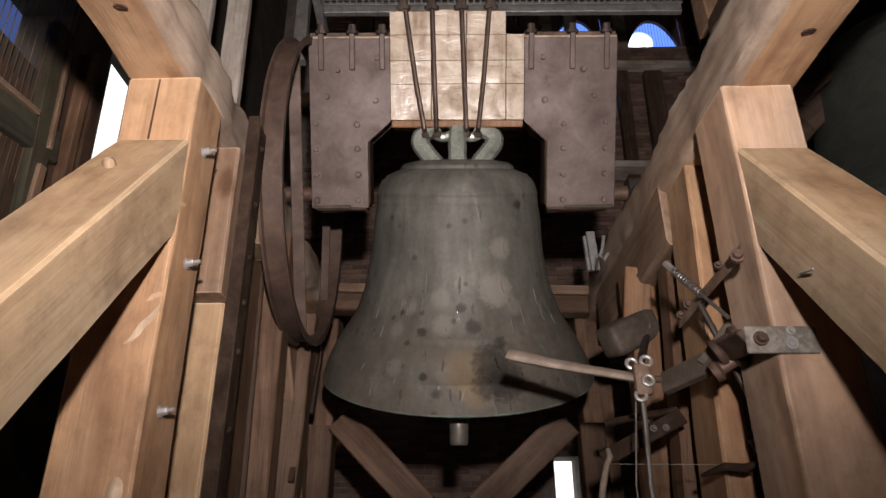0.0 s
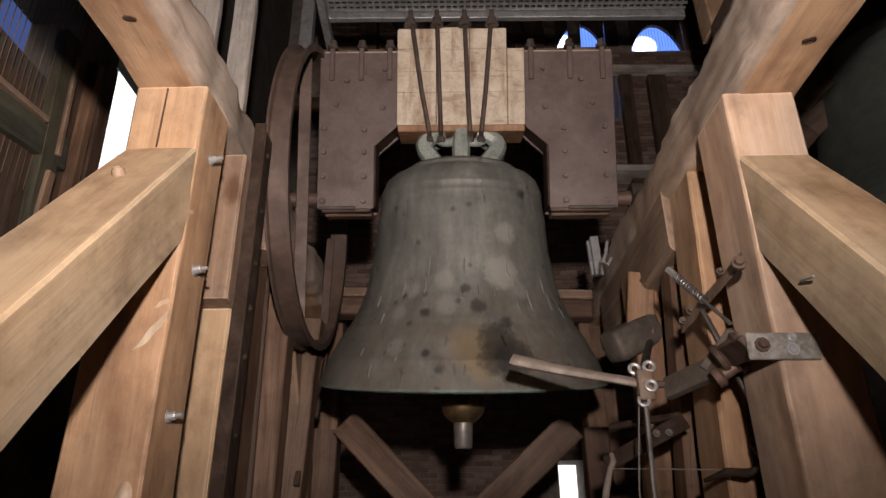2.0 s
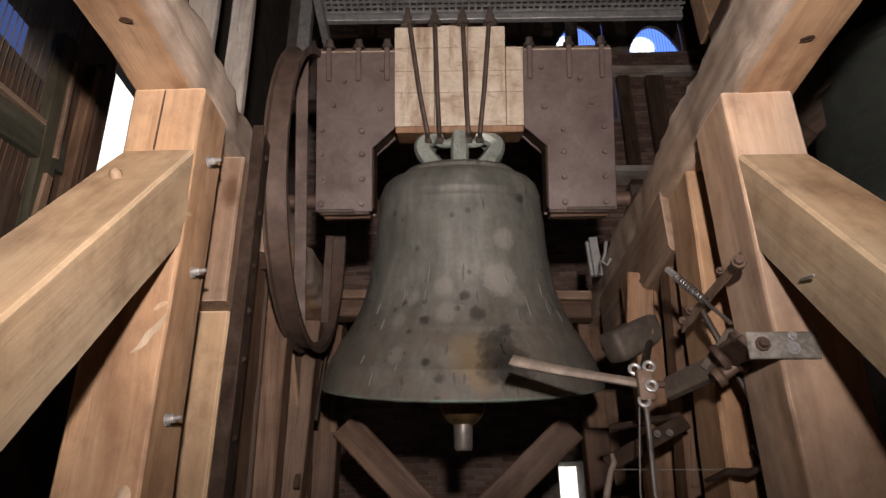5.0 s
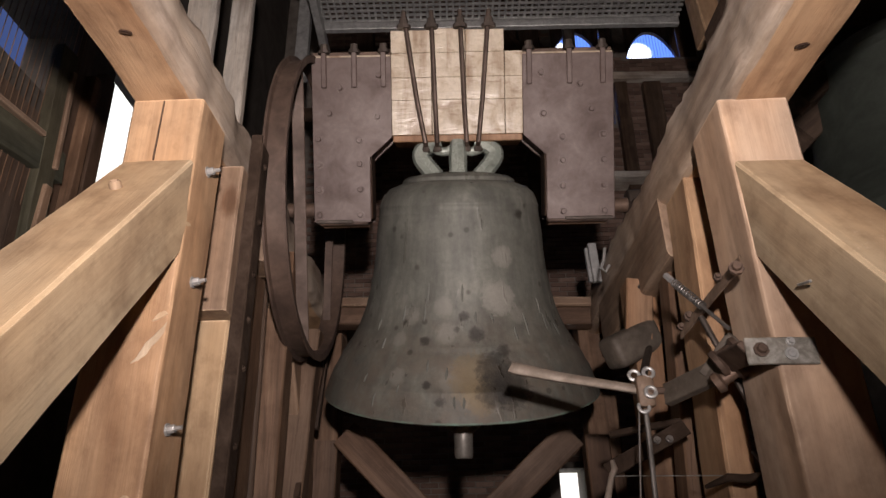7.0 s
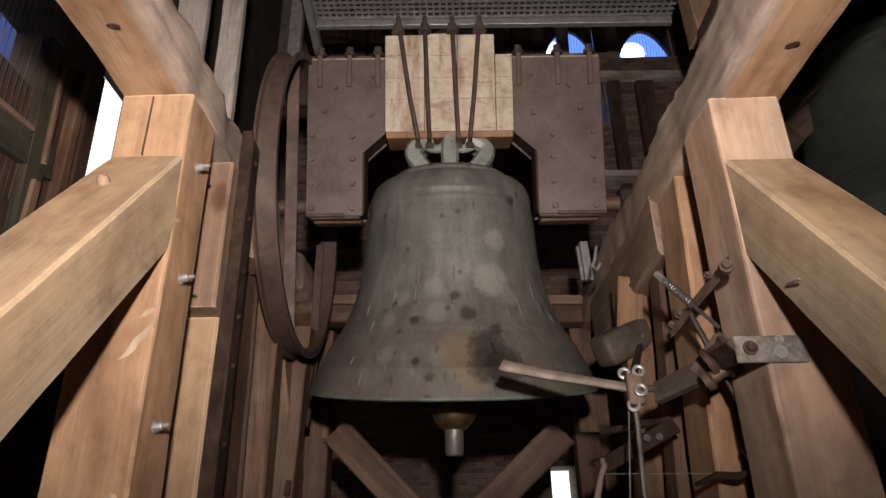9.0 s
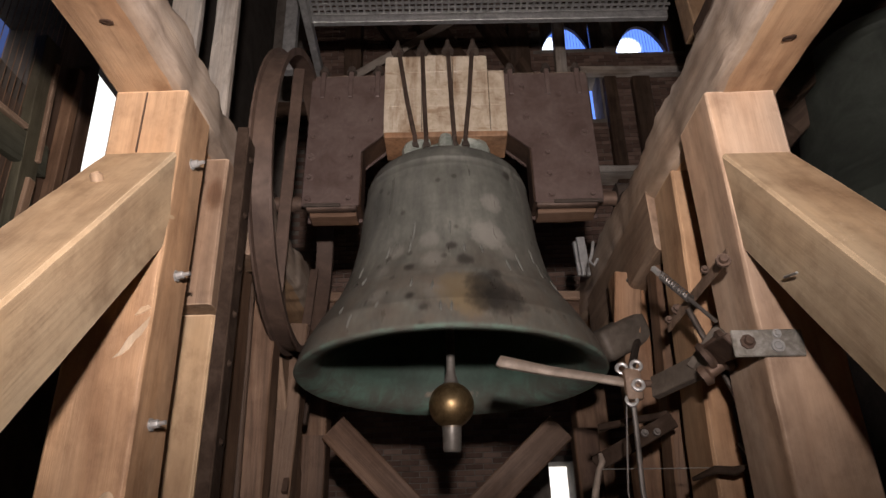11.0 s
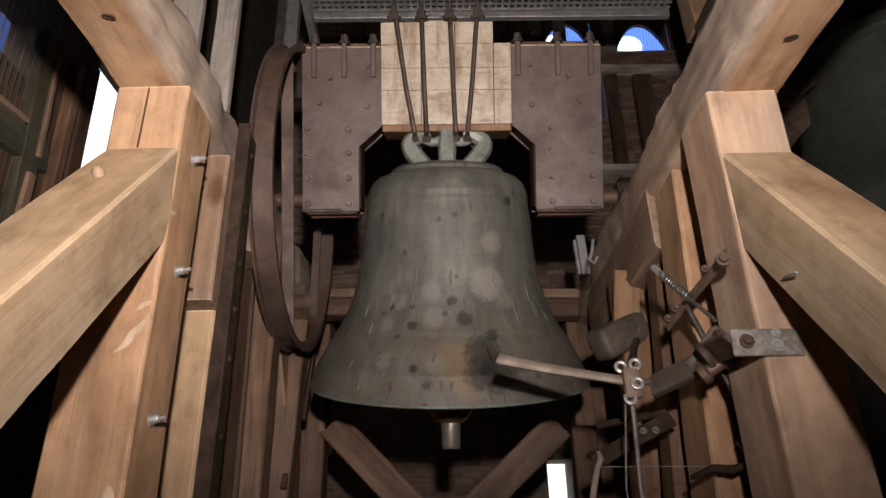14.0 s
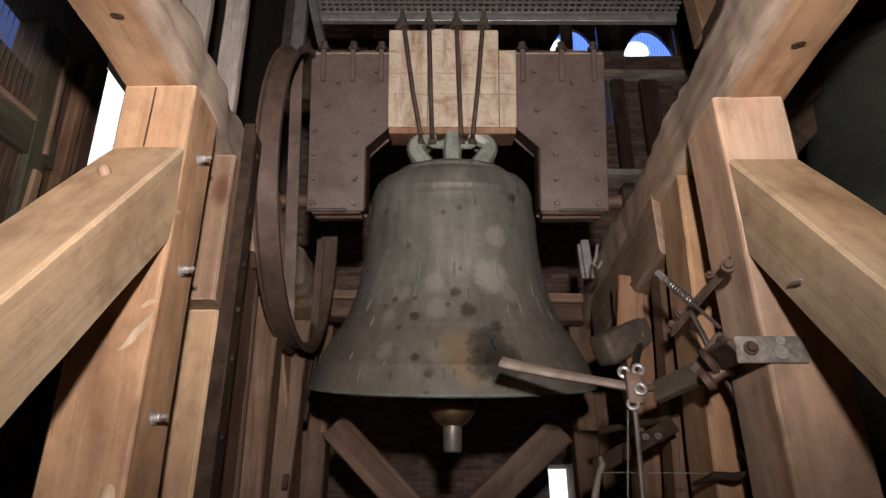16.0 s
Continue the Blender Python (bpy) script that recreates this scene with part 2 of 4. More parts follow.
# stains on the bell: place, size, tone (lime blooms, dark pits, the hammer's polished ring)
LIME, PIT = (0.27, 0.26, 0.228), (0.035, 0.031, 0.026)
TAN, SOOT = (0.19, 0.145, 0.083), (0.02, 0.018, 0.015)
MARKS = [(0.175, -0.448, -0.44, 0.115, LIME), (0.198, -0.396, -0.25, 0.075, LIME), (-0.084, -0.478, -0.471, 0.065, LIME), (-0.071, -0.524, -0.586, 0.07, LIME), (-0.233, -0.44, -0.517, 0.06, LIME),
         (0.26, -0.427, -0.52, 0.06, LIME), (0.20, -0.44, -0.55, 0.035, LIME), (-0.287, -0.462, -0.619, 0.05, LIME), (-0.05, -0.64, -0.79, 0.07, LIME), (-0.30, -0.57, -0.77, 0.06, LIME),
         (0.05, -0.63, -0.77, 0.16, TAN), (0.07, -0.66, -0.85, 0.11, TAN), (0.14, -0.60, -0.74, 0.12, SOOT), (0.13, -0.64, -0.83, 0.11, SOOT), (0.21, -0.62, -0.82, 0.13, SOOT), (0.19, -0.55, -0.66, 0.05, PIT),
         (0.064, -0.528, -0.595, 0.05, PIT), (0.01, -0.50, -0.515, 0.034, PIT), (-0.171, -0.517, -0.622, 0.034, PIT), (0.282, -0.307, -0.049, 0.036, PIT), (0.25, -0.25, 0.075, 0.026, PIT),
         (-0.16, -0.63, -0.80, 0.028, PIT), (-0.25, -0.42, -0.55, 0.034, PIT), (-0.10, -0.66, -0.87, 0.04, PIT)]


def spot(nt, v, fine, at, size, power=0.62):
    """A soft blot round a place, frayed by noise."""
    d = nt.nodes.new("ShaderNodeVectorMath")
    d.operation = "DISTANCE"
    d.inputs[1].default_value = at
    nt.links.new(v, d.inputs[0])
    m = nt.nodes.new("ShaderNodeMath")
    m.operation = "MULTIPLY_ADD"
    m.inputs[1].default_value = size * 0.9
    nt.links.new(fine, m.inputs[0])
    nt.links.new(d.outputs["Value"], m.inputs[2])
    return ramp(nt, m.outputs[0], [(size * 0.82, (power,) * 3), (size * 1.06, (power * 0.68,) * 3), (size * 1.26, (0, 0, 0))])


def bronze_out(name):
    """Dull grey-green bronze skin: mottled, with drips, pale lime blooms and dark pits."""
    ma, nt, bs = shader(name)
    v = coords(nt, (1, 1, 1), False)
    a = noise_tex(nt, v, 4.5, 6, 0.65, 0.5)
    fine = noise_tex(nt, v, 45, 5, 0.65)
    drip = noise_tex(nt, coords(nt, (9, 9, 0.9), False), 2.2, 4, 0.6)
    col = ramp(nt, a, [(0.3, (0.094, 0.093, 0.082)), (0.5, (0.134, 0.133, 0.119)), (0.7, (0.18, 0.177, 0.157))])
    col = mix(nt, 0.8, col, ramp(nt, drip, [(0.35, (0.72, 0.74, 0.72)), (0.65, (1.15, 1.18, 1.12))]), "MULTIPLY")
    col = mix(nt, 0.4, col, ramp(nt, fine, [(0.35, (0.75, 0.75, 0.75)), (0.7, (1.2, 1.2, 1.2))]), "MULTIPLY")
    low = nt.nodes.new("ShaderNodeSeparateXYZ")
    nt.links.new(v, low.inputs[0])
    grime = node(nt, "ShaderNodeMapRange")
    grime.inputs["From Min"].default_value, grime.inputs["From Max"].default_value = -0.42, -0.72
    nt.links.new(low.outputs["Z"], grime.inputs["Value"])
    dirt = mix(nt, 1.0, ramp(nt, noise_tex(nt, v, 7.5, 6, 0.68, 0.5), [(0.35, (0, 0, 0)), (0.68, (0.75, 0.75, 0.75))]), grime.outputs[0], "MULTIPLY")
    col = mix(nt, dirt, col, (0.135, 0.104, 0.078))
    vo = node(nt, "ShaderNodeTexVoronoi", Scale=5.2)
    nt.links.new(v, vo.inputs["Vector"])
    mask = node(nt, "ShaderNodeMath")
    mask.operation = "ADD"
    nt.links.new(vo.outputs["Distance"], mask.inputs[0])
    wob = nt.nodes.new("ShaderNodeMath")
    wob.operation = "MULTIPLY"
    wob.inputs[1].default_value = 0.28
    nt.links.new(fine, wob.inputs[0])
    nt.links.new(wob.outputs[0], mask.inputs[1])
    spots = ramp(nt, mask.outputs[0], [(0.20, (0.22, 0.22, 0.22)), (0.26, (0, 0, 0))])
    col = mix(nt, spots, col, (0.28, 0.27, 0.24))
    vo2 = node(nt, "ShaderNodeTexVoronoi", Scale=9.5)
    nt.links.new(v, vo2.inputs["Vector"])
    pits = ramp(nt, vo2.outputs["Distance"], [(0.10, (0.35, 0.33, 0.3)), (0.17, (1, 1, 1))])
    col = mix(nt, 0.7, col, pits, "MULTIPLY")
    for x, y, z, size, tone in MARKS:
        col = mix(nt, spot(nt, v, fine, (x, y, z), size, 0.9 if tone is PIT else 0.78 if size > 0.1 else 0.62 if size > 0.072 else 0.4), col, tone)
    nt.links.new(col, bs.inputs["Base Color"])
    bs.inputs["Metallic"].default_value = 0.15
    runs = noise_tex(nt, coords(nt, (1, 1, 0.05), False), 26, 3, 0.55)
    beads = noise_tex(nt, coords(nt, (1, 1, 0.28), False), 5.5, 3, 0.6)
    drips = mix(nt, 1.0, ramp(nt, runs, [(0.585, (0, 0, 0)), (0.64, (1, 1, 1))]), ramp(nt, beads, [(0.46, (0, 0, 0)), (0.58, (1, 1, 1))]), "MULTIPLY")
    nt.links.new(ramp(nt, drips, [(0.0, (0.6,) * 3), (1.0, (0.2,) * 3)]), bs.inputs["Roughness"])
    bump(nt, bs, mix(nt, 0.3, fine, drips), 0.45, 0.006)
    return ma


def verdigris(name):
    ma, nt, bs = shader(name)
    v = coords(nt, (1, 1, 1), False)
    a = noise_tex(nt, v, 3.2, 6, 0.62, 0.6)
    fine = noise_tex(nt, v, 38, 5, 0.65)
    col = ramp(nt, a, [(0.28, (0.038, 0.056, 0.045)), (0.52, (0.048, 0.081, 0.063)), (0.78, (0.072, 0.14, 0.107))])
    col = mix(nt, 0.4, col, ramp(nt, fine, [(0.3, (0.7, 0.7, 0.7)), (0.7, (1.2, 1.2, 1.2))]), "MULTIPLY")
    sep = nt.nodes.new("ShaderNodeSeparateXYZ")
    nt.links.new(v, sep.inputs[0])
    mr = node(nt, "ShaderNodeMapRange")
    mr.inputs["From Min"].default_value, mr.inputs["From Max"].default_value = -0.80, -0.955
    nt.links.new(sep.outputs["Z"], mr.inputs["Value"])
    patch = noise_tex(nt, v, 6.5, 6, 0.68, 0.4)
    crust = ramp(nt, patch, [(0.30, (0.115, 0.10, 0.078)), (0.47, (0.13, 0.142, 0.118)), (0.64, (0.165, 0.27, 0.215))])
    col = mix(nt, mr.outputs[0], col, crust)
    for x in (-0.13, -0.09, -0.05, -0.01, 0.03, 0.07, 0.11, 0.15):
        col = mix(nt, spot(nt, v, fine, (x, 0.60, -0.865), 0.04), col, (0.42, 0.32, 0.24))
    nt.links.new(col, bs.inputs["Base Color"])
    bs.inputs["Metallic"].default_value = 0.1
    bs.inputs["Roughness"].default_value = 0.7
    bump(nt, bs, mix(nt, 0.5, a, fine), 0.25, 0.005)
    return ma


def brick_mat(name):
    ma, nt, bs = shader(name)
    oi = nt.nodes.new("ShaderNodeObjectInfo")
    geo = nt.nodes.new("ShaderNodeNewGeometry")
    v = coords(nt, (1, 1, 1))
    a = noise_tex(nt, v, 12, 5, 0.6)
    col = ramp(nt, geo.outputs["Random Per Island"], [(0.0, (0.12, 0.075, 0.058)), (0.5, (0.18, 0.115, 0.088)), (1.0, (0.25, 0.17, 0.135))])
    col = mix(nt, 0.5, col, ramp(nt, a, [(0.3, (0.6, 0.58, 0.56)), (0.7, (1.2, 1.2, 1.2))]), "MULTIPLY")
    nt.links.new(col, bs.inputs["Base Color"])
    bs.inputs["Roughness"].default_value = 0.9
    bump(nt, bs, a, 0.4, 0.006)
    return ma


def flaking_cream(name):
    """Old cream paint on wood: glossy where whole, crazed, with brown runs down the grain and bare patches."""
    ma, nt, bs = shader(name)
    v = coords(nt, (1, 1, 1), False)
    a = noise_tex(nt, v, 6, 6, 0.66, 0.5)
    run = noise_tex(nt, coords(nt, (1, 1, 0.16), False), 15, 5, 0.65, 0.3)
    lay = noise_tex(nt, coords(nt, (0.25, 1, 1), False), 26, 4, 0.6, 0.5)
    fine = noise_tex(nt, v, 60, 4, 0.65)
    col = ramp(nt, a, [(0.3, (0.32, 0.24, 0.165)), (0.46, (0.45, 0.375, 0.28)), (0.7, (0.59, 0.525, 0.425))])
    col = mix(nt, 0.8, col, ramp(nt, run, [(0.33, (0.50, 0.37, 0.27)), (0.5, (1, 1, 1)), (0.72, (1.1, 1.1, 1.08))]), "MULTIPLY")
    col = mix(nt, 0.75, col, ramp(nt, lay, [(0.30, (0.52, 0.40, 0.30)), (0.42, (1, 1, 1))]), "MULTIPLY")
    col = mix(nt, 0.5, col, ramp(nt, fine, [(0.3, (0.7, 0.66, 0.6)), (0.6, (1.1, 1.1, 1.1))]), "MULTIPLY")
    nt.links.new(col, bs.inputs["Base Color"])
    nt.links.new(ramp(nt, a, [(0.4, (0.6,) * 3), (0.62, (0.26,) * 3)]), bs.inputs["Roughness"])
    bump(nt, bs, mix(nt, 0.5, lay, mix(nt, 0.5, a, run)), 0.6, 0.012)
    return ma


OAK = wood("oak", (0.30, 0.178, 0.10), (0.42, 0.272, 0.158), (0.52, 0.352, 0.215), grain=0.5, stain=0.55, spec=0.45, edge=True, streaks=0.45, relief=0.5)
PALE_OAK = wood("pale_oak", (0.35, 0.262, 0.165), (0.45, 0.345, 0.225), (0.54, 0.425, 0.28), stain=0.5, grain=0.18, edge=True, streaks=0.22, relief=0.35)
PINK_OAK = wood("pinkish_oak", (0.32, 0.227, 0.156), (0.43, 0.316, 0.226), (0.53, 0.405, 0.30), grain=0.3, stain=0.48, spec=0.45, edge=True, streaks=0.34, relief=0.4)
# oak darkened in colour for the bell's shadow; also the stained packing
FRAME_OAK = wood("darkened_red_oak", (0.08, 0.047, 0.031), (0.13, 0.082, 0.054), (0.195, 0.128, 0.088), stain=0.5)
AGED_OAK = wood("aged_oak", (0.17, 0.112, 0.074), (0.255, 0.178, 0.122), (0.34, 0.248, 0.178), stain=0.5, grain=0.6, edge=True)
BARE_WOOD = wood("bare_torn_wood", (0.46, 0.33, 0.21), (0.58, 0.44, 0.30), (0.68, 0.54, 0.39), rough=0.42, stain=0.2, grain=0.4, spec=0.6, streaks=0.3)
BRUISE = wood("bruised_oak", (0.22, 0.135, 0.08), (0.30, 0.20, 0.125), (0.38, 0.27, 0.175), stain=0.5, streaks=0.4)
SAPWOOD = wood("grey_sapwood", (0.25, 0.19, 0.14), (0.36, 0.29, 0.225), (0.47, 0.39, 0.315), rough=0.55, stain=0.5, grain=0.3, spec=0.45)
RED_OAK = wood("reddish_oak", (0.18, 0.105, 0.062), (0.28, 0.17, 0.10), (0.37, 0.235, 0.145))
# old wood of floor and jamb; far posts take it for the bell's shade
DARK_OAK = wood("dark_oak", (0.11, 0.068, 0.043), (0.175, 0.113, 0.074), (0.25, 0.17, 0.115), stain=0.5)
CORE_WOOD = wood("core_wood", (0.03, 0.018, 0.012), (0.052, 0.032, 0.022), (0.085, 0.055, 0.038), stain=0.5)
DARK_WOOD = wood("dark_wood", (0.05, 0.035, 0.025), (0.09, 0.062, 0.045), (0.14, 0.10, 0.075), stain=0.5)
GREY_WOOD = wood("grey_wood", (0.40, 0.37, 0.33), (0.52, 0.49, 0.44), (0.64, 0.61, 0.55), stain=0.5)
GREEN_WOOD = wood("green_painted_wood", (0.05, 0.05, 0.036), (0.072, 0.073, 0.052), (0.10, 0.10, 0.072), stain=0.5)
CREAM = flaking_cream("cream_paint")
YOKE_PAINT = metal("brown_red_oxide_paint", (0.076, 0.048, 0.040), (0.110, 0.077, 0.067), (0.148, 0.111, 0.098), 0.46, 0.1, 7, 0.3, 38)
RUST = metal("rusty_iron", (0.06, 0.04, 0.03), (0.12, 0.08, 0.06), (0.20, 0.13, 0.09), 0.6, 0.45, 9, 0.25)
HANGER = metal("brown_iron", (0.05, 0.033, 0.025), (0.085, 0.06, 0.047), (0.14, 0.10, 0.08), 0.5, 0.5, 9, 0.25)
CHANNEL_PAINT = metal("dark_brown_iron_paint", (0.022, 0.014, 0.01), (0.042, 0.028, 0.02), (0.075, 0.052, 0.038), 0.8, 0.0, 9, 0.4)
CHANNEL_PAINT.node_tree.nodes["Principled BSDF"].inputs["Specular IOR Level"].default_value = 0.12
HAMMER_IRON = metal("dull_brown_iron", (0.065, 0.052, 0.04), (0.10, 0.082, 0.065), (0.15, 0.125, 0.10), 0.6, 0.1, 9, 0.3)
STRAP_IRON = metal("flaking_brown_iron", (0.10, 0.065, 0.045), (0.19, 0.13, 0.09), (0.30, 0.22, 0.16), 0.55, 0.15, 16, 0.3)
CLAPPER_IRON = metal("grey_clapper_iron", (0.12, 0.105, 0.09), (0.19, 0.175, 0.155), (0.28, 0.265, 0.24), 0.45, 0.4, 11, 0.2)
IRON = metal("dark_iron", (0.04, 0.031, 0.025), (0.068, 0.053, 0.043), (0.115, 0.09, 0.074), 0.55, 0.35, 8, 0.25)
WHEEL_IRON = metal("brown_painted_iron", (0.055, 0.034, 0.025), (0.088, 0.057, 0.042), (0.14, 0.094, 0.07), 0.6, 0.1, 7, 0.2)
ARM_IRON = metal("grey_brown_iron", (0.17, 0.135, 0.105), (0.25, 0.205, 0.165), (0.33, 0.28, 0.23), 0.62, 0.2, 10, 0.25)
STEEL = metal("worn_steel", (0.16, 0.15, 0.14), (0.25, 0.235, 0.22), (0.36, 0.34, 0.32), 0.42, 0.8, 12, 0.15)
ZINC = metal("galvanised_steel", (0.30, 0.30, 0.29), (0.42, 0.42, 0.41), (0.55, 0.55, 0.54), 0.45, 0.55, 14, 0.1)
WORN_ZINC = metal("worn_zinc", (0.10, 0.09, 0.075), (0.24, 0.225, 0.195), (0.46, 0.445, 0.41), 0.42, 0.3, 22, 0.35)
BRASS = metal("worn_bronze", (0.15, 0.095, 0.045), (0.30, 0.205, 0.10), (0.46, 0.34, 0.18), 0.40, 0.85, 14, 0.6, 34)
PALE_BRONZE = metal("pale_bronze", (0.16, 0.18, 0.155), (0.30, 0.33, 0.29), (0.46, 0.49, 0.43), 0.26, 0.25, 13, 0.5, 40)
WET = metal("glossy_resin", (0.11, 0.112, 0.10), (0.145, 0.148, 0.132), (0.18, 0.182, 0.165), 0.15, 0.0, 8, 0.05)
BRONZE = bronze_out("weathered_bronze")
# green bronze darkened in colour for the weak light beyond the frame
SHADED_BRONZE = metal("shaded_green_bronze", (0.022, 0.026, 0.021), (0.036, 0.043, 0.034), (0.055, 0.065, 0.053), 0.7, 0.1, 5, 0.3)
VERDIGRIS = verdigris("green_patina_bronze")
BRICK = brick_mat("brick")
MORTAR = metal("mortar", (0.13, 0.11, 0.095), (0.20, 0.175, 0.15), (0.28, 0.25, 0.22), 0.9, 0.0, 6, 0.4)
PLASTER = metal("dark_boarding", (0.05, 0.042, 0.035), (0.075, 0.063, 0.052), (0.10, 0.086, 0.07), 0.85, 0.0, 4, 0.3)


def glow(name, low, high, z0, z1, power, hot=(), axis="Z"):
    """Bright sky outside: a colour that turns from low to high with height, with a few sunlit patches of cloud."""
    ma, nt, bs = shader(name)
    tc = nt.nodes.new("ShaderNodeTexCoord")
    sep = nt.nodes.new("ShaderNodeSeparateXYZ")
    nt.links.new(tc.outputs["Object"], sep.inputs[0])
    mr = node(nt, "ShaderNodeMapRange")
    mr.inputs["From Min"].default_value, mr.inputs["From Max"].default_value = z0, z1
    nt.links.new(sep.outputs[axis], mr.inputs["Value"])
    col = mix(nt, mr.outputs[0], low, high)
    for at, size in hot:
        d = nt.nodes.new("ShaderNodeVectorMath")
        d.operation = "DISTANCE"
        d.inputs[1].default_value = at
        nt.links.new(tc.outputs["Object"], d.inputs[0])
        col = mix(nt, ramp(nt, d.outputs["Value"], [(size * 0.6, (1, 1, 1)), (size, (0, 0, 0))]), col, (2.2, 2.3, 2.5))
    em = node(nt, "ShaderNodeEmission", Strength=power)
    nt.links.new(col, em.inputs[0])
    nt.links.new(em.outputs[0], nt.nodes["Material Output"].inputs[0])
    return ma

# ---- the belfry room ----
def wall_with_holes(name, u0, u1, z0, z1, holes, place, label):
    """A wall in its own u-z plane, 0.4 thick, with rectangular holes (u0, u1, z0, z1)."""
    us = sorted({u0, u1, *[h[0] for h in holes], *[h[1] for h in holes]})
    zs = sorted({z0, z1, *[h[2] for h in holes], *[h[3] for h in holes]})
    bm = bmesh.new()
    for ua, ub in zip(us, us[1:]):
        for za, zb in zip(zs, zs[1:]):
            cu, cz = (ua + ub) / 2, (za + zb) / 2
            if any(h[0] < cu < h[1] and h[2] < cz < h[3] for h in holes):
                continue
            b = bm_box(ua, ub, 0, 0.4, za, zb)
            me = bpy.data.meshes.new("tmp")
            b.to_mesh(me)
            b.free()
            bm.from_mesh(me)
            bpy.data.meshes.remove(me)
    bmesh.ops.remove_doubles(bm, verts=bm.verts, dist=1e-4)
    seen = {}
    for f in bm.faces:
        seen.setdefault(tuple(round(c, 3) for c in f.calc_center_median()), []).append(f)
    bmesh.ops.delete(bm, geom=[f for fs in seen.values() if len(fs) > 1 for f in fs], context="FACES")
    return tagged(part(name, bm, MORTAR, None, "", place, smooth=False), label, "wall", kind="structure")


BACK_Y, LEFT_X, RIGHT_X, FRONT_Y, TOP_Z = 6.5, -2.0, 3.8, -3.0, 7.4
back_holes = [(1.28, 2.04, 5.53, 6.35), (2.18, 3.05, 5.45, 6.33), (0.93, 1.16, -0.30, 0.72), (1.79, 1.93, 4.50, 5.20)]
wall_back = wall_with_holes("wall_back", LEFT_X - 0.4, RIGHT_X + 0.4, -1.7, TOP_Z, back_holes, Matrix.Translation((0, BACK_Y, E)),
                            "old red brick tower wall behind the bell, in shade")
# second hole is added: blue glow behind it imitates a sheen on planks
left_holes = [(3.2, 4.25, 1.85, 3.15), (2.25, 2.95, 2.12, 2.75)]
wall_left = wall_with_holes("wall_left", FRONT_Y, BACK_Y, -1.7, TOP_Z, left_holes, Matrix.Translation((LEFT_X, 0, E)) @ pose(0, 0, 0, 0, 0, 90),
                            "dark boarded tower wall with a slit and an added opening")
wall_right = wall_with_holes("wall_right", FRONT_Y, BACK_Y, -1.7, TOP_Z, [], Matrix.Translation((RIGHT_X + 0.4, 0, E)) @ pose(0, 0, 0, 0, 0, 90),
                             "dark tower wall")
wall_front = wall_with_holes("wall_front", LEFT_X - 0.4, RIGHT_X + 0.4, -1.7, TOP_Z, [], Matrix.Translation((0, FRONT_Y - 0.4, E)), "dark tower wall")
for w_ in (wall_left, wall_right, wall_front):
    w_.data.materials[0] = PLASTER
floor = thing("floor", bm_box(LEFT_X - 0.4, RIGHT_X + 0.4, FRONT_Y - 0.4, BACK_Y + 0.4, -0.12, -0.002), DARK_OAK, "worn dark wooden belfry floor", "floor", kind="structure")
ceiling = thing("ceiling", bm_box(LEFT_X - 0.4, RIGHT_X + 0.4, FRONT_Y - 0.4, BACK_Y + 0.4, TOP_Z + E, TOP_Z + E + 0.1), DARK_WOOD, "dark boarded ceiling high above", "ceiling", kind="structure")
ground = thing("ground", bm_box(-400, 400, -400, 400, -20.2, -20), MORTAR, "ground far below the tower", "ground", kind="structure")

# the sky outside, seen through the slits and windows
# dim blue end of this sky stands in for bluish light on the shutter
thing("backdrop", bm_box(-6.02, -6.0, -2, 16, 2, 12), glow("white_sky", (0.035, 0.055, 0.15), (1.0, 0.99, 0.97), 7.6, 8.6, 1.5, (), "Y"), "plain overcast sky outside the tower slit, with a dim blue end", "sky", kind="structure")
thing("backdrop", bm_box(-4, 9, 10.0, 10.02, -2, 14), glow("blue_sky", (1.0, 0.95, 0.9), (0.13, 0.27, 0.98), 4.5, 7.0, 1.5, (((3.59, 10.0, 10.20), 0.26), ((2.10, 10.0, 10.27), 0.26))), "plain bright blue sky outside the belfry windows", "sky", kind="structure")

# ---- the bell frame: two timber sides ----
FT = -1.69       # foot of the timbers
side_a = root("bell_frame", P(-0.92, 1.9, FT), "light new oak bell frame side with diagonal brace and bright bolts", "bell frame", "bell frame sides")
timber("top_plate", (-0.922, -1.2, 1.494), (-0.922, 4.9, 1.494), 0.232, 0.213, OAK, side_a, waney=((1, 1, 0.05), (1, -1, 0.05)), rough=0.008, bark=True, cuts=150)
timber("post", (-0.920, 1.895, FT), (-0.920, 1.895, 1.387), 0.234, 0.213, OAK, side_a, waney=((1, -1, 0.016),))
timber("brace", (-0.921, 0.23, -0.838), (-0.921, 1.92, 1.139), 0.228, 0.215, PALE_OAK, side_a)
timber("bolster", (-0.925, 2.36, 0.80), (-0.925, 2.36, 1.387), 0.25, 0.30, AGED_OAK, side_a)
timber("stud", (-0.905, 2.42, FT), (-0.905, 2.42, 0.80), 0.165, 0.20, PALE_OAK, side_a)
timber("back_brace", (-0.93, 3.1, 1.40), (-0.90, 4.6, -0.6), 0.20, 0.2, AGED_OAK, side_a)
timber("back_post", (-0.86, 2.78, FT), (-0.90, 2.78, 1.29), 0.065, 0.18, DARK_OAK, side_a)
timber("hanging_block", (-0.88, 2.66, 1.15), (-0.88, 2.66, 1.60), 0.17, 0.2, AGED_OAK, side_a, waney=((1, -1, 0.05),))
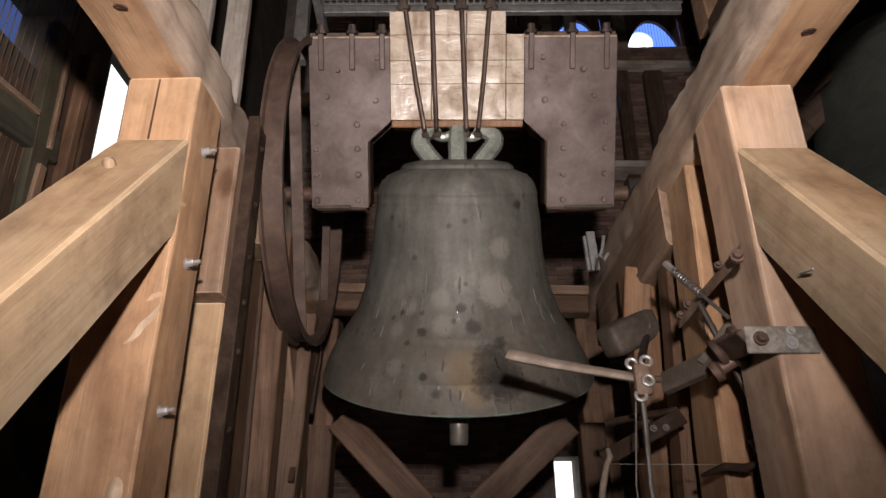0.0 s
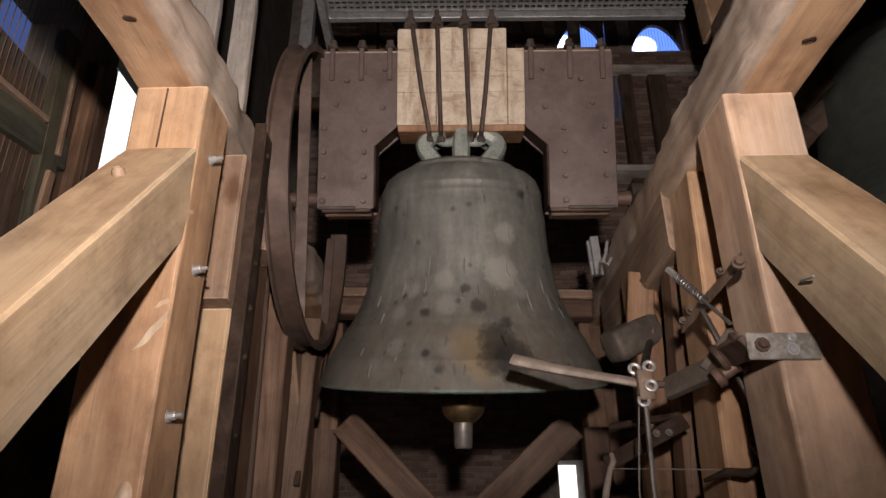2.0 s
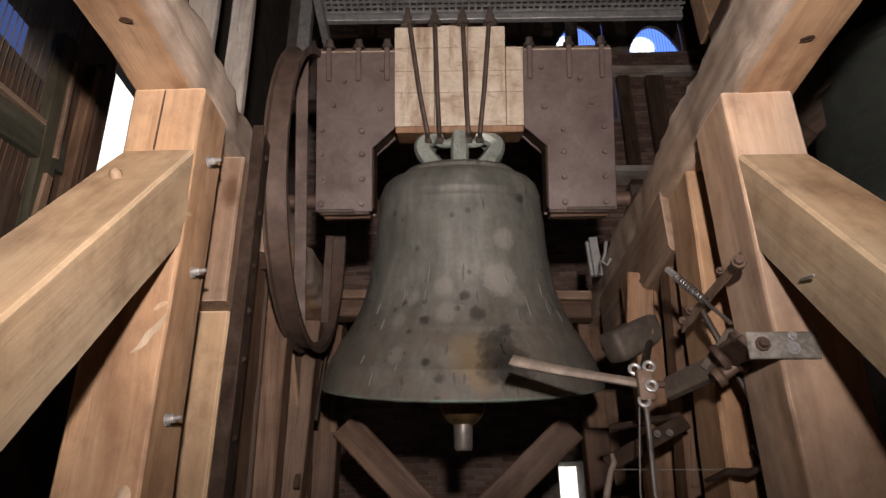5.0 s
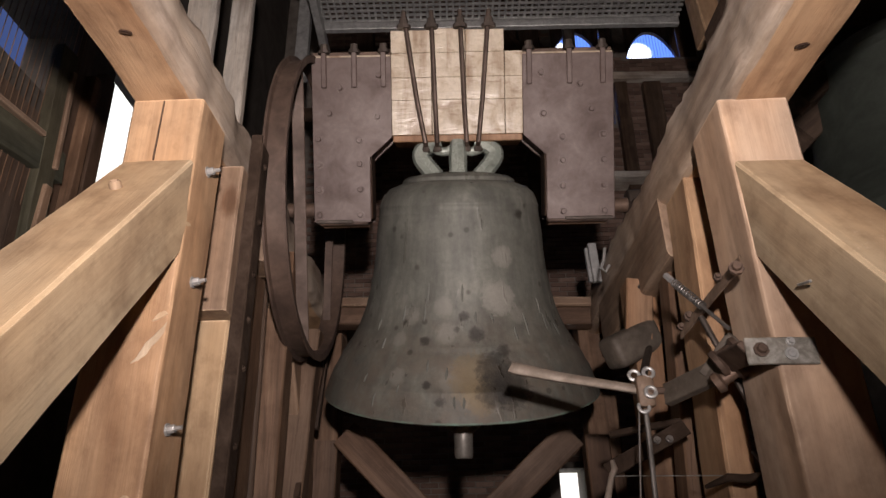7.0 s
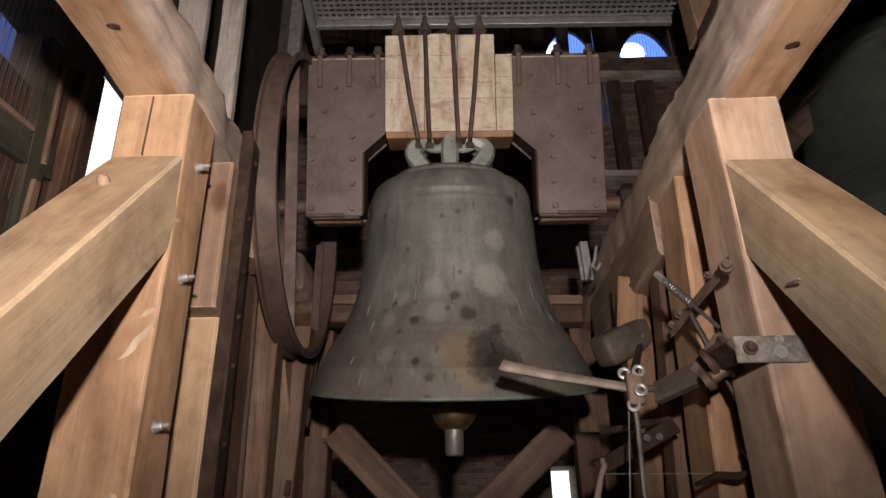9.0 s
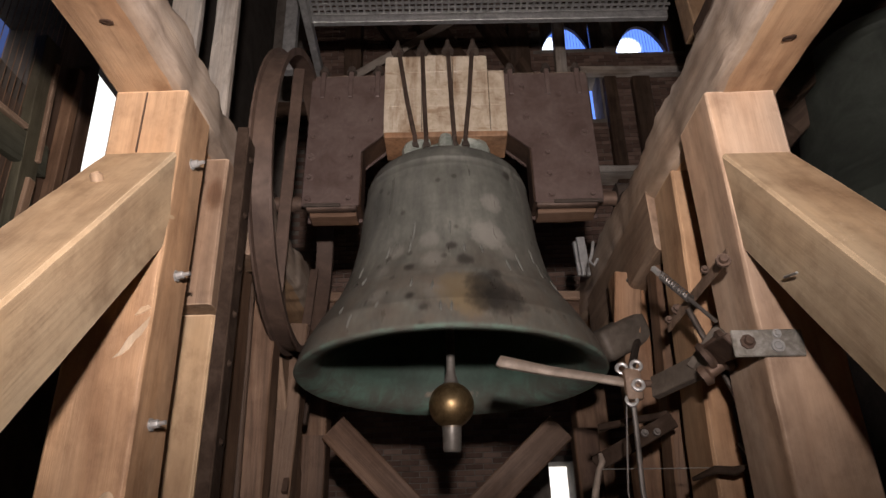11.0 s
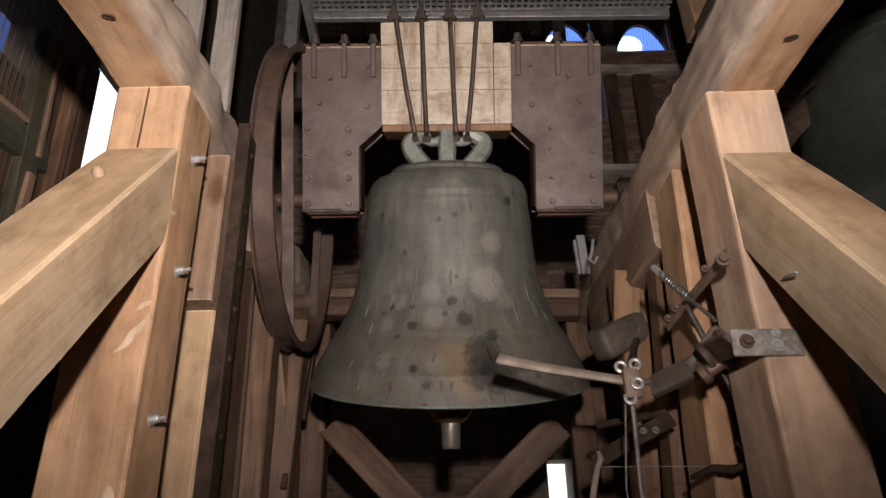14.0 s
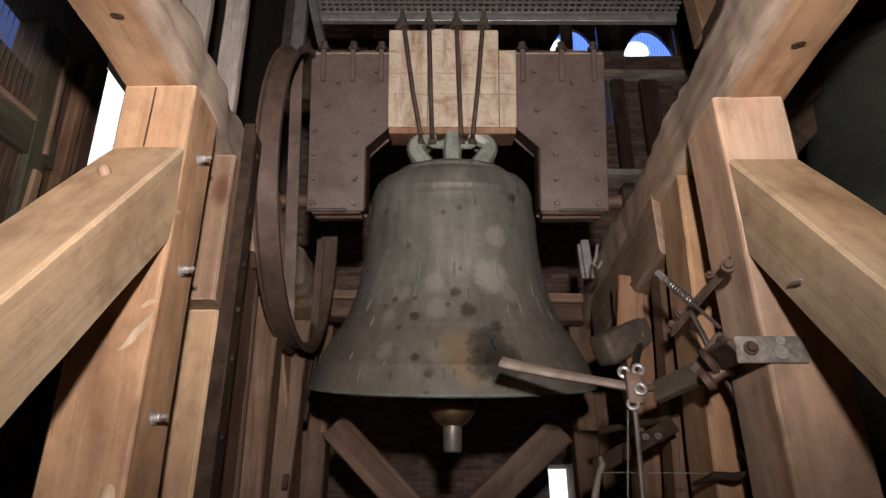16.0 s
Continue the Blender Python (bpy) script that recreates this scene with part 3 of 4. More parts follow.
timber("inner_post", (-0.84, 3.08, FT), (-0.845, 3.08, 1.387), 0.12, 0.14, DARK_OAK, side_a)
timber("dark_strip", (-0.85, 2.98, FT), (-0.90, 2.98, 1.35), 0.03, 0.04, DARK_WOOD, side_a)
timber("inner_brace", (-0.93, 3.58, FT), (-0.80, 3.58, 1.15), 0.125, 0.14, DARK_OAK, side_a)
# darker than the frame's oak: the bell's shade is put in the colour
timber("far_post", (-0.86, 4.45, FT), (-0.86, 4.45, 1.387), 0.2, 0.2, DARK_OAK, side_a)

side_b = root("bell_frame", P(0.99, 1.9, FT), "light new oak bell frame side carrying the clock hammer gear", "bell frame", "bell frame sides")
timber("top_plate", (1.005, -1.2, 1.4675), (1.005, 4.9, 1.4675), 0.236, 0.265, OAK, side_b, waney=((-1, 1, 0.05), (-1, -1, 0.05)), rough=0.008, bark=True, cuts=150)
timber("post", (0.988, 1.935, FT), (0.988, 1.935, 1.335), 0.226, 0.26, PINK_OAK, side_b, waney=((-1, -1, 0.016),))
timber("brace", (0.995, 0.33, -0.79), (0.995, 2.0, 1.162), 0.22, 0.215, PALE_OAK, side_b)
timber("stud", (0.842, 2.425, FT), (0.962, 2.425, 1.335), 0.095, 0.25, OAK, side_b)
timber("inner_post", (0.80, 2.78, FT), (0.99, 2.78, 1.15), 0.12, 0.14, DARK_OAK, side_b)
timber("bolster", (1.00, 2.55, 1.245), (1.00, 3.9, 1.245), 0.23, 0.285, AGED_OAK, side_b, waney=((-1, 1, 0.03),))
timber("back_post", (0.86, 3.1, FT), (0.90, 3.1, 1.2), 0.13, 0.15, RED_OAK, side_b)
# far post again holds the bell's shade in its colour
timber("far_post", (0.93, 4.45, FT), (0.93, 4.45, 1.387), 0.2, 0.2, DARK_OAK, side_b)

part("knot_hole", bm_lathe([(0, -0.01), (0.022, -0.008), (0.026, 0.0005), (0.014, 0.001), (0, -0.004)], 12), CORE_WOOD, side_a, "dark knot hole", Matrix.Translation(P(-0.921, 1.473, 1.385)) @ pose(0, 0, 0, 180, 0, 20) @ Matrix.Diagonal((0.75, 0.3, 1, 1)))
part("knot_hole", bm_lathe([(0, -0.01), (0.022, -0.008), (0.026, 0.0005), (0.014, 0.001), (0, -0.004)], 12), CORE_WOOD, side_b, "dark knot hole", Matrix.Translation(P(1.036, 1.56, 1.333)) @ pose(0, 0, 0, 180, 0, -25) @ Matrix.Diagonal((0.8, 0.3, 1, 1)))
part("crack", bm_box(-0.002, 0.002, -0.004, 0.003, 0, 0.225, 0.0005), DARK_WOOD, side_a, "dark drying crack", along(P(-0.935, 1.787, 1.155), P(-0.933, 1.787, 1.38)))

# ---- the swinging bell ----
PIVOT = P(0.04, 3.1395, 1.6747)
bell = root("church_bell", PIVOT, "large grey-green weathered bronze church bell swinging under its yoke", "bell")
OUT = [(0.0, 0.178), (0.2, 0.172), (0.27, 0.158), (0.292, 0.142), (0.297, 0.125), (0.315, 0.118), (0.362, 0.100), (0.393, 0.070), (0.408, 0.035), (0.415, 0.012), (0.418, 0.006),
       (0.418, 0.0), (0.416, -0.004), (0.4175, -0.03), (0.420, -0.036), (0.420, -0.045), (0.419, -0.051), (0.426, -0.086), (0.434, -0.14), (0.440, -0.226), (0.448, -0.30), (0.461, -0.366),
       (0.476, -0.44), (0.496, -0.51), (0.525, -0.585), (0.556, -0.645), (0.563, -0.652), (0.566, -0.662), (0.580, -0.68), (0.618, -0.735), (0.664, -0.82), (0.668, -0.823), (0.672, -0.832), (0.699, -0.90), (0.714, -0.945)]
IN = [(0.716, -0.953), (0.708, -0.959), (0.69, -0.959), (0.64, -0.946), (0.612, -0.925), (0.592, -0.88), (0.562, -0.78), (0.515, -0.67), (0.46, -0.55), (0.42, -0.40), (0.395, -0.22), (0.378, -0.06), (0.35, 0.02), (0.28, 0.07), (0.0, 0.085)]
bell_body = part("bell_body", bm_lathe(OUT, 128), BRONZE, bell, "grey-green bronze with pale stains", local=True)
part("inner_wall", bm_lathe([OUT[-1]] + IN, 128), VERDIGRIS, bell_body, "green patina inside and on the lip", local=True)


def canon(x0, y0, bow):
    """A crown loop: rises leaning out from the crown, then hooks inwards at the top."""
    pts = []
    for i in range(17):
        a = i / 16
        lean = bow * (math.sin(math.pi * min(1.0, a * 0.95) ** 1.5) * 1.15 - 0.55 * max(0.0, a - 0.75) * 4)
        pts.append((x0 + lean, y0, 0.14 + 0.205 * a))
    return pts


for x0, y0, bow in ((-0.112, -0.06, -0.07), (0.112, -0.06, 0.07), (-0.112, 0.06, -0.07), (0.112, 0.06, 0.07), (0.0, -0.1, 0.0), (0.0, 0.1, 0.0)):
    part("canon", bm_tube(canon(x0, y0, bow), [0.056 - 0.02 * math.sin(math.pi * min(1, k / 6) / 2) + 0.012 * math.sin(math.pi * k / 16) for k in range(17)], 8, 0.95), PALE_BRONZE, bell, "pale worn bronze crown loop", local=True)
for x0, x1 in ((-0.135, -0.01), (0.01, 0.135)):
    part("canon_bridge", bm_tube([(x0 + (x1 - x0) * k / 8, -0.065, 0.318 - 0.03 * math.sin(math.pi * k / 8)) for k in range(9)], 0.024, 10), PALE_BRONZE, bell, "shiny top of the crown loops", local=True)

# hardened runs on the waist and lip: turn round the bell, height, length
RUNS = [(-18.9, -0.416, 0.11), (-20.0, -0.502, 0.07), (0.6, -0.411, 0.08), (-32.6, -0.506, 0.07), (-48.9, -0.565, 0.06), (35.7, -0.565, 0.10), (50.9, -0.566, 0.08), (49.3, -0.487, 0.08), (-41.0, -0.643, 0.05), (-14.8, -0.722, 0.05),
        (7.4, -0.52, 0.05), (-6.6, -0.751, 0.05), (-3.3, -0.865, 0.05), (0.1, -0.866, 0.045), (-35.8, -0.874, 0.06), (-43.5, -0.795, 0.04), (16.2, -0.528, 0.04), (-25.9, -0.819, 0.035), (28.0, -0.60, 0.06), (60.0, -0.61, 0.06)]


def skin_radius(z):
    for (r0, z0), (r1, z1) in zip(OUT, OUT[1:]):
        if z1 <= z <= z0 and z0 > z1:
            return r0 + (r1 - r0) * (z0 - z) / (z0 - z1)
    return OUT[-1][0]


for turn_, z_, long_ in RUNS:
    pts = []
    for k in range(9):
        z = z_ + long_ * (0.5 - k / 8)
        r = skin_radius(z) - 0.0015
        a = radians(turn_ + 0.12 * math.sin(k * 0.7 + turn_))
        pts.append((r * math.sin(a), -r * math.cos(a), z))
    part("run", bm_tube(pts, [0.001 + 0.0052 * math.sin(math.pi * min(1.0, (k + 0.4) / 9)) ** 0.7 for k in range(9)], 8), WET, bell_body, "glossy hardened run", local=True)

TY = 0.097
POLY_L = [(-0.745, -0.069), (-0.452, -0.069), (-0.452, 0.262), (-0.335, 0.365), (-0.335, 0.778), (-0.745, 0.778)]
POLY_R = [(0.335, 0.778), (0.335, 0.365), (0.452, 0.262), (0.452, -0.069), (0.80, -0.069), (0.80, 0.778)]
yoke = part("yoke_core", bm_extrude([(-0.735, -0.055), (-0.445, -0.055), (-0.445, 0.275), (-0.33, 0.385), (0.33, 0.385), (0.445, 0.275), (0.445, -0.055), (0.79, -0.055), (0.79, 0.77), (-0.735, 0.77)], -0.08, 0.08, 0.006),
            CORE_WOOD, bell, "dark wooden core between the steel plates", local=True)
for y0, y1 in ((-TY, -0.082), (0.082, TY)):
    for poly in (POLY_L, POLY_R):
        plate = part("yoke_plate", bm_extrude(poly, y0, y1, 0.003), YOKE_PAINT, bell, "flat red-brown painted steel plate", local=True)
        if y0 < 0:
            s = 1 if poly is POLY_R else -1
            spots = [(0.505, 0.35), (0.505, 0.23), (0.505, 0.1), (0.505, -0.03), (0.715, 0.36), (0.715, 0.23), (0.715, 0.1), (0.715, -0.03), (0.40, 0.68), (0.41, 0.47), (0.655, 0.49), (0.60, 0.62)]
            for x, z in spots:
                part("bolt", bm_bolt(0.0145, 0.014), YOKE_PAINT, plate, m=pose(s * x + (0.03 if s > 0 else 0), y0, z, 90), local=True)
for s, x0, x1 in ((-1, -0.735, -0.445), (1, 0.445, 0.79)):
    part("yoke_foot", bm_timber(0.11, 0.045, x1 - x0 - 0.05, 0.008, 0.006, 31 + s), FRAME_OAK, bell, "stained split wood packing", m=pose(x0 + 0.025, 0.02, -0.073, 0, 90, 0) @ pose(0, 0, 0, 0, 0, 90), local=True)
    part("foot_bar", bm_box(x0 + 0.01, x1 - 0.02, -0.09, -0.045, -0.084, -0.058, 0.011, 3), WHEEL_IRON, bell, "rounded iron bar under the yoke", local=True)
    part("foot_plate", bm_box(x0 + (0.0 if s < 0 else 0.1), x1 - (0.1 if s < 0 else 0.0), -0.104, -0.08, -0.074, -0.056, 0.004), IRON, bell, "broken iron edge plate", local=True)
for x in (-0.68, -0.525, -0.375, 0.37, 0.575, 0.745):
    strap = part("yoke_strap", bm_box(x - 0.014, x + 0.014, -TY - 0.014, -TY + 0.002, 0.62, 0.80, 0.004), YOKE_PAINT, bell, "bolted strap", local=True)
    part("nut", bm_lathe([(0, 0), (0.03, 0), (0.03, 0.016), (0.02, 0.018), (0.02, 0.045), (0.0, 0.047)], 8), IRON, strap, m=pose(x, -TY + 0.01, 0.80), local=True)
for x0, x1, z1 in ((-0.335, -0.13, 0.905), (-0.128, 0.045, 0.913), (0.047, 0.243, 0.905), (0.245, 0.335, 0.793)):
    zs = [0.372, 0.55, 0.665, 0.79, z1] if z1 > 0.8 else [0.372, 0.55, 0.665, z1]
    for za, zb in zip(zs, zs[1:]):
        part("yoke_block", bm_box(x0, x1 - 0.001, -TY - 0.01, 0.1, za + 0.0005, zb - 0.0005, 0.002), CREAM, bell, "pale cream-painted wood block", local=True)
part("yoke_sole", bm_box(-0.33, 0.33, -TY - 0.02, 0.1, 0.335, 0.37, 0.005), RED_OAK, bell, "bare wood strip under the block", local=True)
for xt, xb in ((-0.265, -0.165), (-0.125, -0.105), (0.02, 0.045), (0.165, 0.105)):
    rod = part("hanger_rod", bm_tube([(xt, -TY - 0.035, 0.985), (xt + (xb - xt) * 0.6, -TY - 0.035, 0.55), (xb, -TY - 0.03, 0.33), (xb, -TY + 0.03, 0.30)], 0.0125, 10), HANGER, bell, "dark rusty iron hanger rod", local=True)
    part("end_nut", bm_lathe([(0, 0), (0.02, 0), (0.024, 0.012), (0.02, 0.03), (0, 0.03)], 8), IRON, rod, m=pose(xb, -TY + 0.012, 0.285), local=True)
    part("nut", bm_lathe([(0, 0), (0.036, 0), (0.036, 0.018), (0.024, 0.02), (0.022, 0.05), (0.013, 0.052), (0.012, 0.09), (0, 0.09)], 8), IRON, rod, m=pose(xt, -TY - 0.035, 0.905), local=True)
for s, x0, x1 in ((-1, -0.93, -0.74), (1, 0.79, 0.93)):
    part("gudgeon", bm_lathe([(0, 0), (0.04, 0), (0.04, x1 - x0), (0, x1 - x0)], 24), RUST, bell, "axle pin", m=pose(x0, 0, 0, 0, 90, 0), local=True)

for x0, x1 in ((-0.745, -0.338), (0.338, 0.80)):
    part("top_strip", bm_box(x0, x1, -0.085, 0.085, 0.772, 0.79, 0.003), CREAM, bell, "pale wood strip along the top", local=True)
    part("top_bar", bm_box(x0, x1, -0.06, 0.06, 0.792, 0.815, 0.004), RUST, bell, "rusty clamping bar", local=True)

# the rope wheel beside the yoke turns with the bell
WX, WR = -0.775, 0.79
wheel = part("wheel_rim", bm_lathe([(WR - 0.035, -0.05), (WR, -0.052), (WR, -0.042), (WR - 0.022, -0.036), (WR - 0.022, 0.036), (WR, 0.042), (WR, 0.052), (WR - 0.035, 0.05), (WR - 0.035, -0.05)], 96), WHEEL_IRON, bell,
             "brown iron rope wheel rim with a groove", m=pose(WX, 0, 0, 0, 90, 0), local=True)
part("wheel_bar", bm_box(-0.03, 0.03, -0.006, 0.006, -0.68, 0.73, 0.003), WHEEL_IRON, bell, "dull flat bar fixed across the wheel", m=pose(-0.79, -0.225, 0, 0, 0, 12), local=True)
part("wheel_bar", bm_box(-0.024, 0.024, -0.006, 0.006, 0, 0.60, 0.003), WHEEL_IRON, bell, "dull flat bar fixed across the wheel", m=pose(-0.79, 0.40, -0.69, -16, 0, 0), local=True)

# the clapper hangs from the crown and swings on its own
CLAP_Z, CLAP_L = 0.04, 1.094
clapper = part("clapper", bm_lathe([(0, -0.36), (0.034, -0.36), (0.036, -0.38), (0.021, -0.41), (0.021, -CLAP_L + 0.16), (0.033, -CLAP_L + 0.11), (0.04, -CLAP_L + 0.098), (0.072, -CLAP_L + 0.075), (0.095, -CLAP_L + 0.04),
                                    (0.103, -CLAP_L), (0.095, -CLAP_L - 0.04), (0.072, -CLAP_L - 0.075), (0.045, -CLAP_L - 0.094), (0.043, -CLAP_L - 0.20), (0.036, -CLAP_L - 0.212), (0, -CLAP_L - 0.212)], 40), CLAPPER_IRON, bell,
               "dull grey iron clapper shaft", m=pose(0, 0, CLAP_Z), local=True)
part("clapper_ball", bm_lathe([(0.036, 0.102)] + [(0.1065 * math.cos(a / 12 * math.pi / 2), 0.1065 * math.sin(a / 12 * math.pi / 2)) for a in range(9, -10, -1)] + [(0.046, -0.1), (0.046, -0.102)], 40), BRASS, clapper, "worn bronze ball", m=pose(0, 0, -CLAP_L), local=True)
part("strap", bm_box(-0.022, 0.022, -0.014, 0.014, -0.372, 0.02, 0.006), DARK_WOOD, clapper, "dark leather strap", local=True)
part("clapper_staple", bm_box(-0.03, 0.03, -0.02, 0.02, CLAP_Z - 0.03, 0.1, 0.006), IRON, bell, local=True)


# ---- iron fittings on the frame ----
def rod(name, pts, r, material, parent, label="", n=10, flat=1.0):
    return part(name, bm_tube([P(*p) for p in pts], r, n, flat), material, parent, label, None)


def flat_bar(name, a, b, w, th, material, parent, normal=(0, -1, 0), label="", bevel=0.003):
    """A flat bar from a to b, w wide, th thick, whose broad face looks along normal."""
    a, b = P(*a), P(*b)
    z = (b - a).normalized()
    y = Vector(normal) - z * Vector(normal).dot(z)
    y.normalize()
    x = y.cross(z)
    m = Matrix.Translation(a) @ Matrix((x, y, z)).transposed().to_4x4()
    return part(name, bm_box(-w / 2, w / 2, -th / 2, th / 2, 0, (b - a).length, bevel), material, parent, label, m)


def bolt_at(p, normal, material, parent, r=0.012, h=0.012, shank=0.0, label=""):
    m = along(P(*p), P(*p) + Vector(normal), (0.3, 0.2, 1))
    return part("bolt", bm_bolt(r, h, 6, shank), material, parent, label, m)


for p in ((-0.803, 1.897, 1.172), (-0.803, 1.904, 0.782), (-0.803, 1.880, 0.334)):
    bolt_at(p, (1, -0.15, 0.1), ZINC, side_a, 0.0125, 0.022, 0.02, "bright galvanised bolt")
part("bruise", bm_lathe([(0, 0.002), (0.030, 0.0018), (0.042, 0.0006), (0.05, -0.001), (0, -0.001)], 9), BRUISE, side_a, "brown bruise round the peg", along(P(-0.946, 1.628, 0.953), P(-0.946, 0.860, 1.606)) @ pose(0, 0, 0, 0, 0, 35) @ Matrix.Diagonal((1.15, 0.62, 1, 1)))
part("peg", bm_lathe([(0, -0.05), (0.019, -0.05), (0.018, 0.02), (0.013, 0.028), (0.011, 0.02), (0, 0.021)], 9), BRUISE, side_a, "worn oak peg end", along(P(-0.942, 1.632, 0.958), P(-0.942, 0.864, 1.611)))
part("peg", bm_lathe([(0, -0.05), (0.014, -0.05), (0.014, 0.003), (0, 0.002)], 14), DARK_WOOD, side_b, "worn oak peg end", along(P(0.992, 1.684, 0.902), P(0.992, 0.902, 1.573)))
flat_bar("screw", (0.872, 1.605, 0.608), (0.862, 1.525, 0.588), 0.008, 0.008, ZINC, side_b, label="bright screw")

part("splinter", bm_extrude([(-0.895, 0.497), (-0.878, 0.515), (-0.860, 0.556), (-0.842, 0.574), (-0.815, 0.606), (-0.808, 0.618), (-0.812, 0.585), (-0.826, 0.560), (-0.838, 0.549), (-0.852, 0.522), (-0.872, 0.506)], 1.784, 1.792, 0.0025), BARE_WOOD, side_a, "pale shiny torn patch", m=Matrix.Translation((0, 0, E)))
part("splinter", bm_extrude([(-0.853, 0.618), (-0.838, 0.642), (-0.818, 0.650), (-0.808, 0.640), (-0.822, 0.630), (-0.836, 0.622)], 1.785, 1.792, 0.002), BARE_WOOD, side_a, "pale shiny torn patch", m=Matrix.Translation((0, 0, E)))
part("knot", bm_lathe([(0, 0.016), (0.012, 0.015), (0.022, 0.009), (0.03, 0.0), (0.03, -0.01), (0, -0.01)], 14), BARE_WOOD, side_a, "pale raised knot", along(P(-0.845, 1.789, 0.121), P(-0.845, 0.789, 0.121)) @ Matrix.Diagonal((0.8, 1.3, 1, 1)))

# dark steel channel standing beside one side of the frame
channel = root("steel_channel", P(-0.79, 2.3, FT), "dark brown riveted steel channel standing against the frame", "steel post")
part("web", bm_box(-0.008, 0.036, -0.006, 0.006, 0, 3.27, 0.002), CHANNEL_PAINT, channel, m=Matrix.Translation(P(-0.795, 2.285, FT)))
part("flange", bm_box(-0.005, 0.005, 0, 0.09, 0, 3.23, 0.002), CHANNEL_PAINT, channel, m=Matrix.Translation(P(-0.758, 2.281, FT)))
for z in (0.35, 0.62, 0.80, 0.98, 1.2, 1.45):
    bolt_at((-0.752, 2.325, z), (1, 0, 0), CHANNEL_PAINT, channel, 0.009, 0.006)

# ---- clock hammer gear ----
gear = root("clock_hammer", P(0.86, 1.8, -0.3), "rusty iron clock hammer with lever, links and return spring", "clock hammer")
mount = flat_bar("mounting_plate", (0.790, 1.795, 0.492), (0.983, 1.795, 0.490), 0.075, 0.01, WORN_ZINC, gear, label="galvanised flat plate bolted to the post")
bolt_at((0.829, 1.788, 0.494), (0, -1, 0.1), RUST, mount, 0.0135, 0.013)
bolt_at((0.912, 1.788, 0.515), (0, -1, 0), ZINC, mount, 0.008, 0.008)
bolt_at((0.908, 1.788, 0.481), (0, -1, 0), ZINC, mount, 0.012, 0.003)
flat_bar("mounting_lug", (0.800, 1.800, 0.493), (0.817, 2.050, 0.523), 0.07, 0.02, RUST, gear, (0.3, -1, 0.2))
part("pivot_bush", bm_lathe([(0, -0.045), (0.042, -0.045), (0.046, -0.03), (0.034, -0.02), (0.034, 0.02), (0.046, 0.03), (0.042, 0.045), (0, 0.045)], 20), RUST, gear, m=along(P(*(0.826, 2.000, 0.532)), P(*(0.826, 2.000, 0.532)) + Vector((0.75, -0.35, 0.45))))
part("pivot_bush", bm_lathe([(0, -0.05), (0.03, -0.05), (0.034, -0.03), (0.02, -0.02), (0.02, 0.02), (0.034, 0.03), (0.03, 0.05), (0, 0.05)], 20), RUST, gear, m=along(P(*(0.823, 2.020, 0.480)), P(*(0.823, 2.020, 0.480)) + Vector((0.75, -0.35, 0.45))))
lever = flat_bar("lever", (0.836, 2.060, 0.516), (0.709, 2.280, 0.480), 0.075, 0.03, HAMMER_IRON, gear, (-0.2, -1, 0.25), "wide dull brown lever")
flat_bar("lever_web", (0.876, 2.030, 0.597), (0.800, 2.120, 0.496), 0.07, 0.025, HAMMER_IRON, gear, (-0.2, -1, 0.25))
rod("stop_rod", [(0.753, 2.260, 0.493), (0.727, 2.270, 0.493), (0.660, 2.300, 0.501)], [0.018, 0.013, 0.012], RUST, gear)
arm = rod("hammer_arm", [(0.196, 2.360, 0.611), (0.205, 2.360, 0.606), (0.366, 2.355, 0.568), (0.539, 2.345, 0.534), (0.656, 2.320, 0.505)], [0.027, 0.029, 0.024, 0.021, 0.022], ARM_IRON, gear, "worn grey flat-headed striking arm", 12, 0.7)
clamp = part("clamp", bm_box(-0.03, 0.03, -0.02, 0.02, -0.055, 0.055, 0.012, 2), STRAP_IRON, gear, "three-ringed link clamp", Matrix.Translation(P(*(0.647, 2.310, 0.501))))


def bm_ring(R, r, n=20, m=8):
    bm = bmesh.new()
    rings = [[bm.verts.new(((R + r * math.cos(2 * math.pi * j / m)) * math.cos(2 * math.pi * i / n), (R + r * math.cos(2 * math.pi * j / m)) * math.sin(2 * math.pi * i / n), r * math.sin(2 * math.pi * j / m))) for j in range(m)] for i in range(n)]
    for i in range(n):
        for j in range(m):
            bm.faces.new((rings[i][j], rings[(i + 1) % n][j], rings[(i + 1) % n][(j + 1) % m], rings[i][(j + 1) % m]))
    bmesh.ops.recalc_face_normals(bm, faces=bm.faces)
    return bm


for p in ((0.664, 2.300, 0.563), (0.622, 2.330, 0.562), (0.633, 2.300, 0.446), (0.659, 2.285, 0.494)):
    part("ring", bm_ring(0.017, 0.007), ZINC, clamp, m=along(P(*p), P(*p) + Vector((-0.1, -1, 0.15))))
rod("pull_rod", [(0.639, 2.310, 0.440), (0.639, 2.310, 0.375), (0.631, 2.310, 0.158), (0.70, 2.31, -1.0), (0.70, 2.31, -1.69)], 0.009, STEEL, gear, "thin steel pull rod")
rod("pull_wire", [(0.624, 2.330, 0.454), (0.606, 2.330, 0.305), (0.589, 2.330, 0.160), (0.65, 2.33, -1.69)], 0.0035, STEEL, gear)
head = part("hammer_head", bm_box(-0.145, 0.13, -0.07, 0.07, -0.075, 0.075, 0.028, 3), HAMMER_IRON, gear, "blunt dull brown iron hammer head", Matrix.Translation(P(*(0.830, 3.050, 0.887))) @ pose(0, 0, 0, 8, -27, 18))
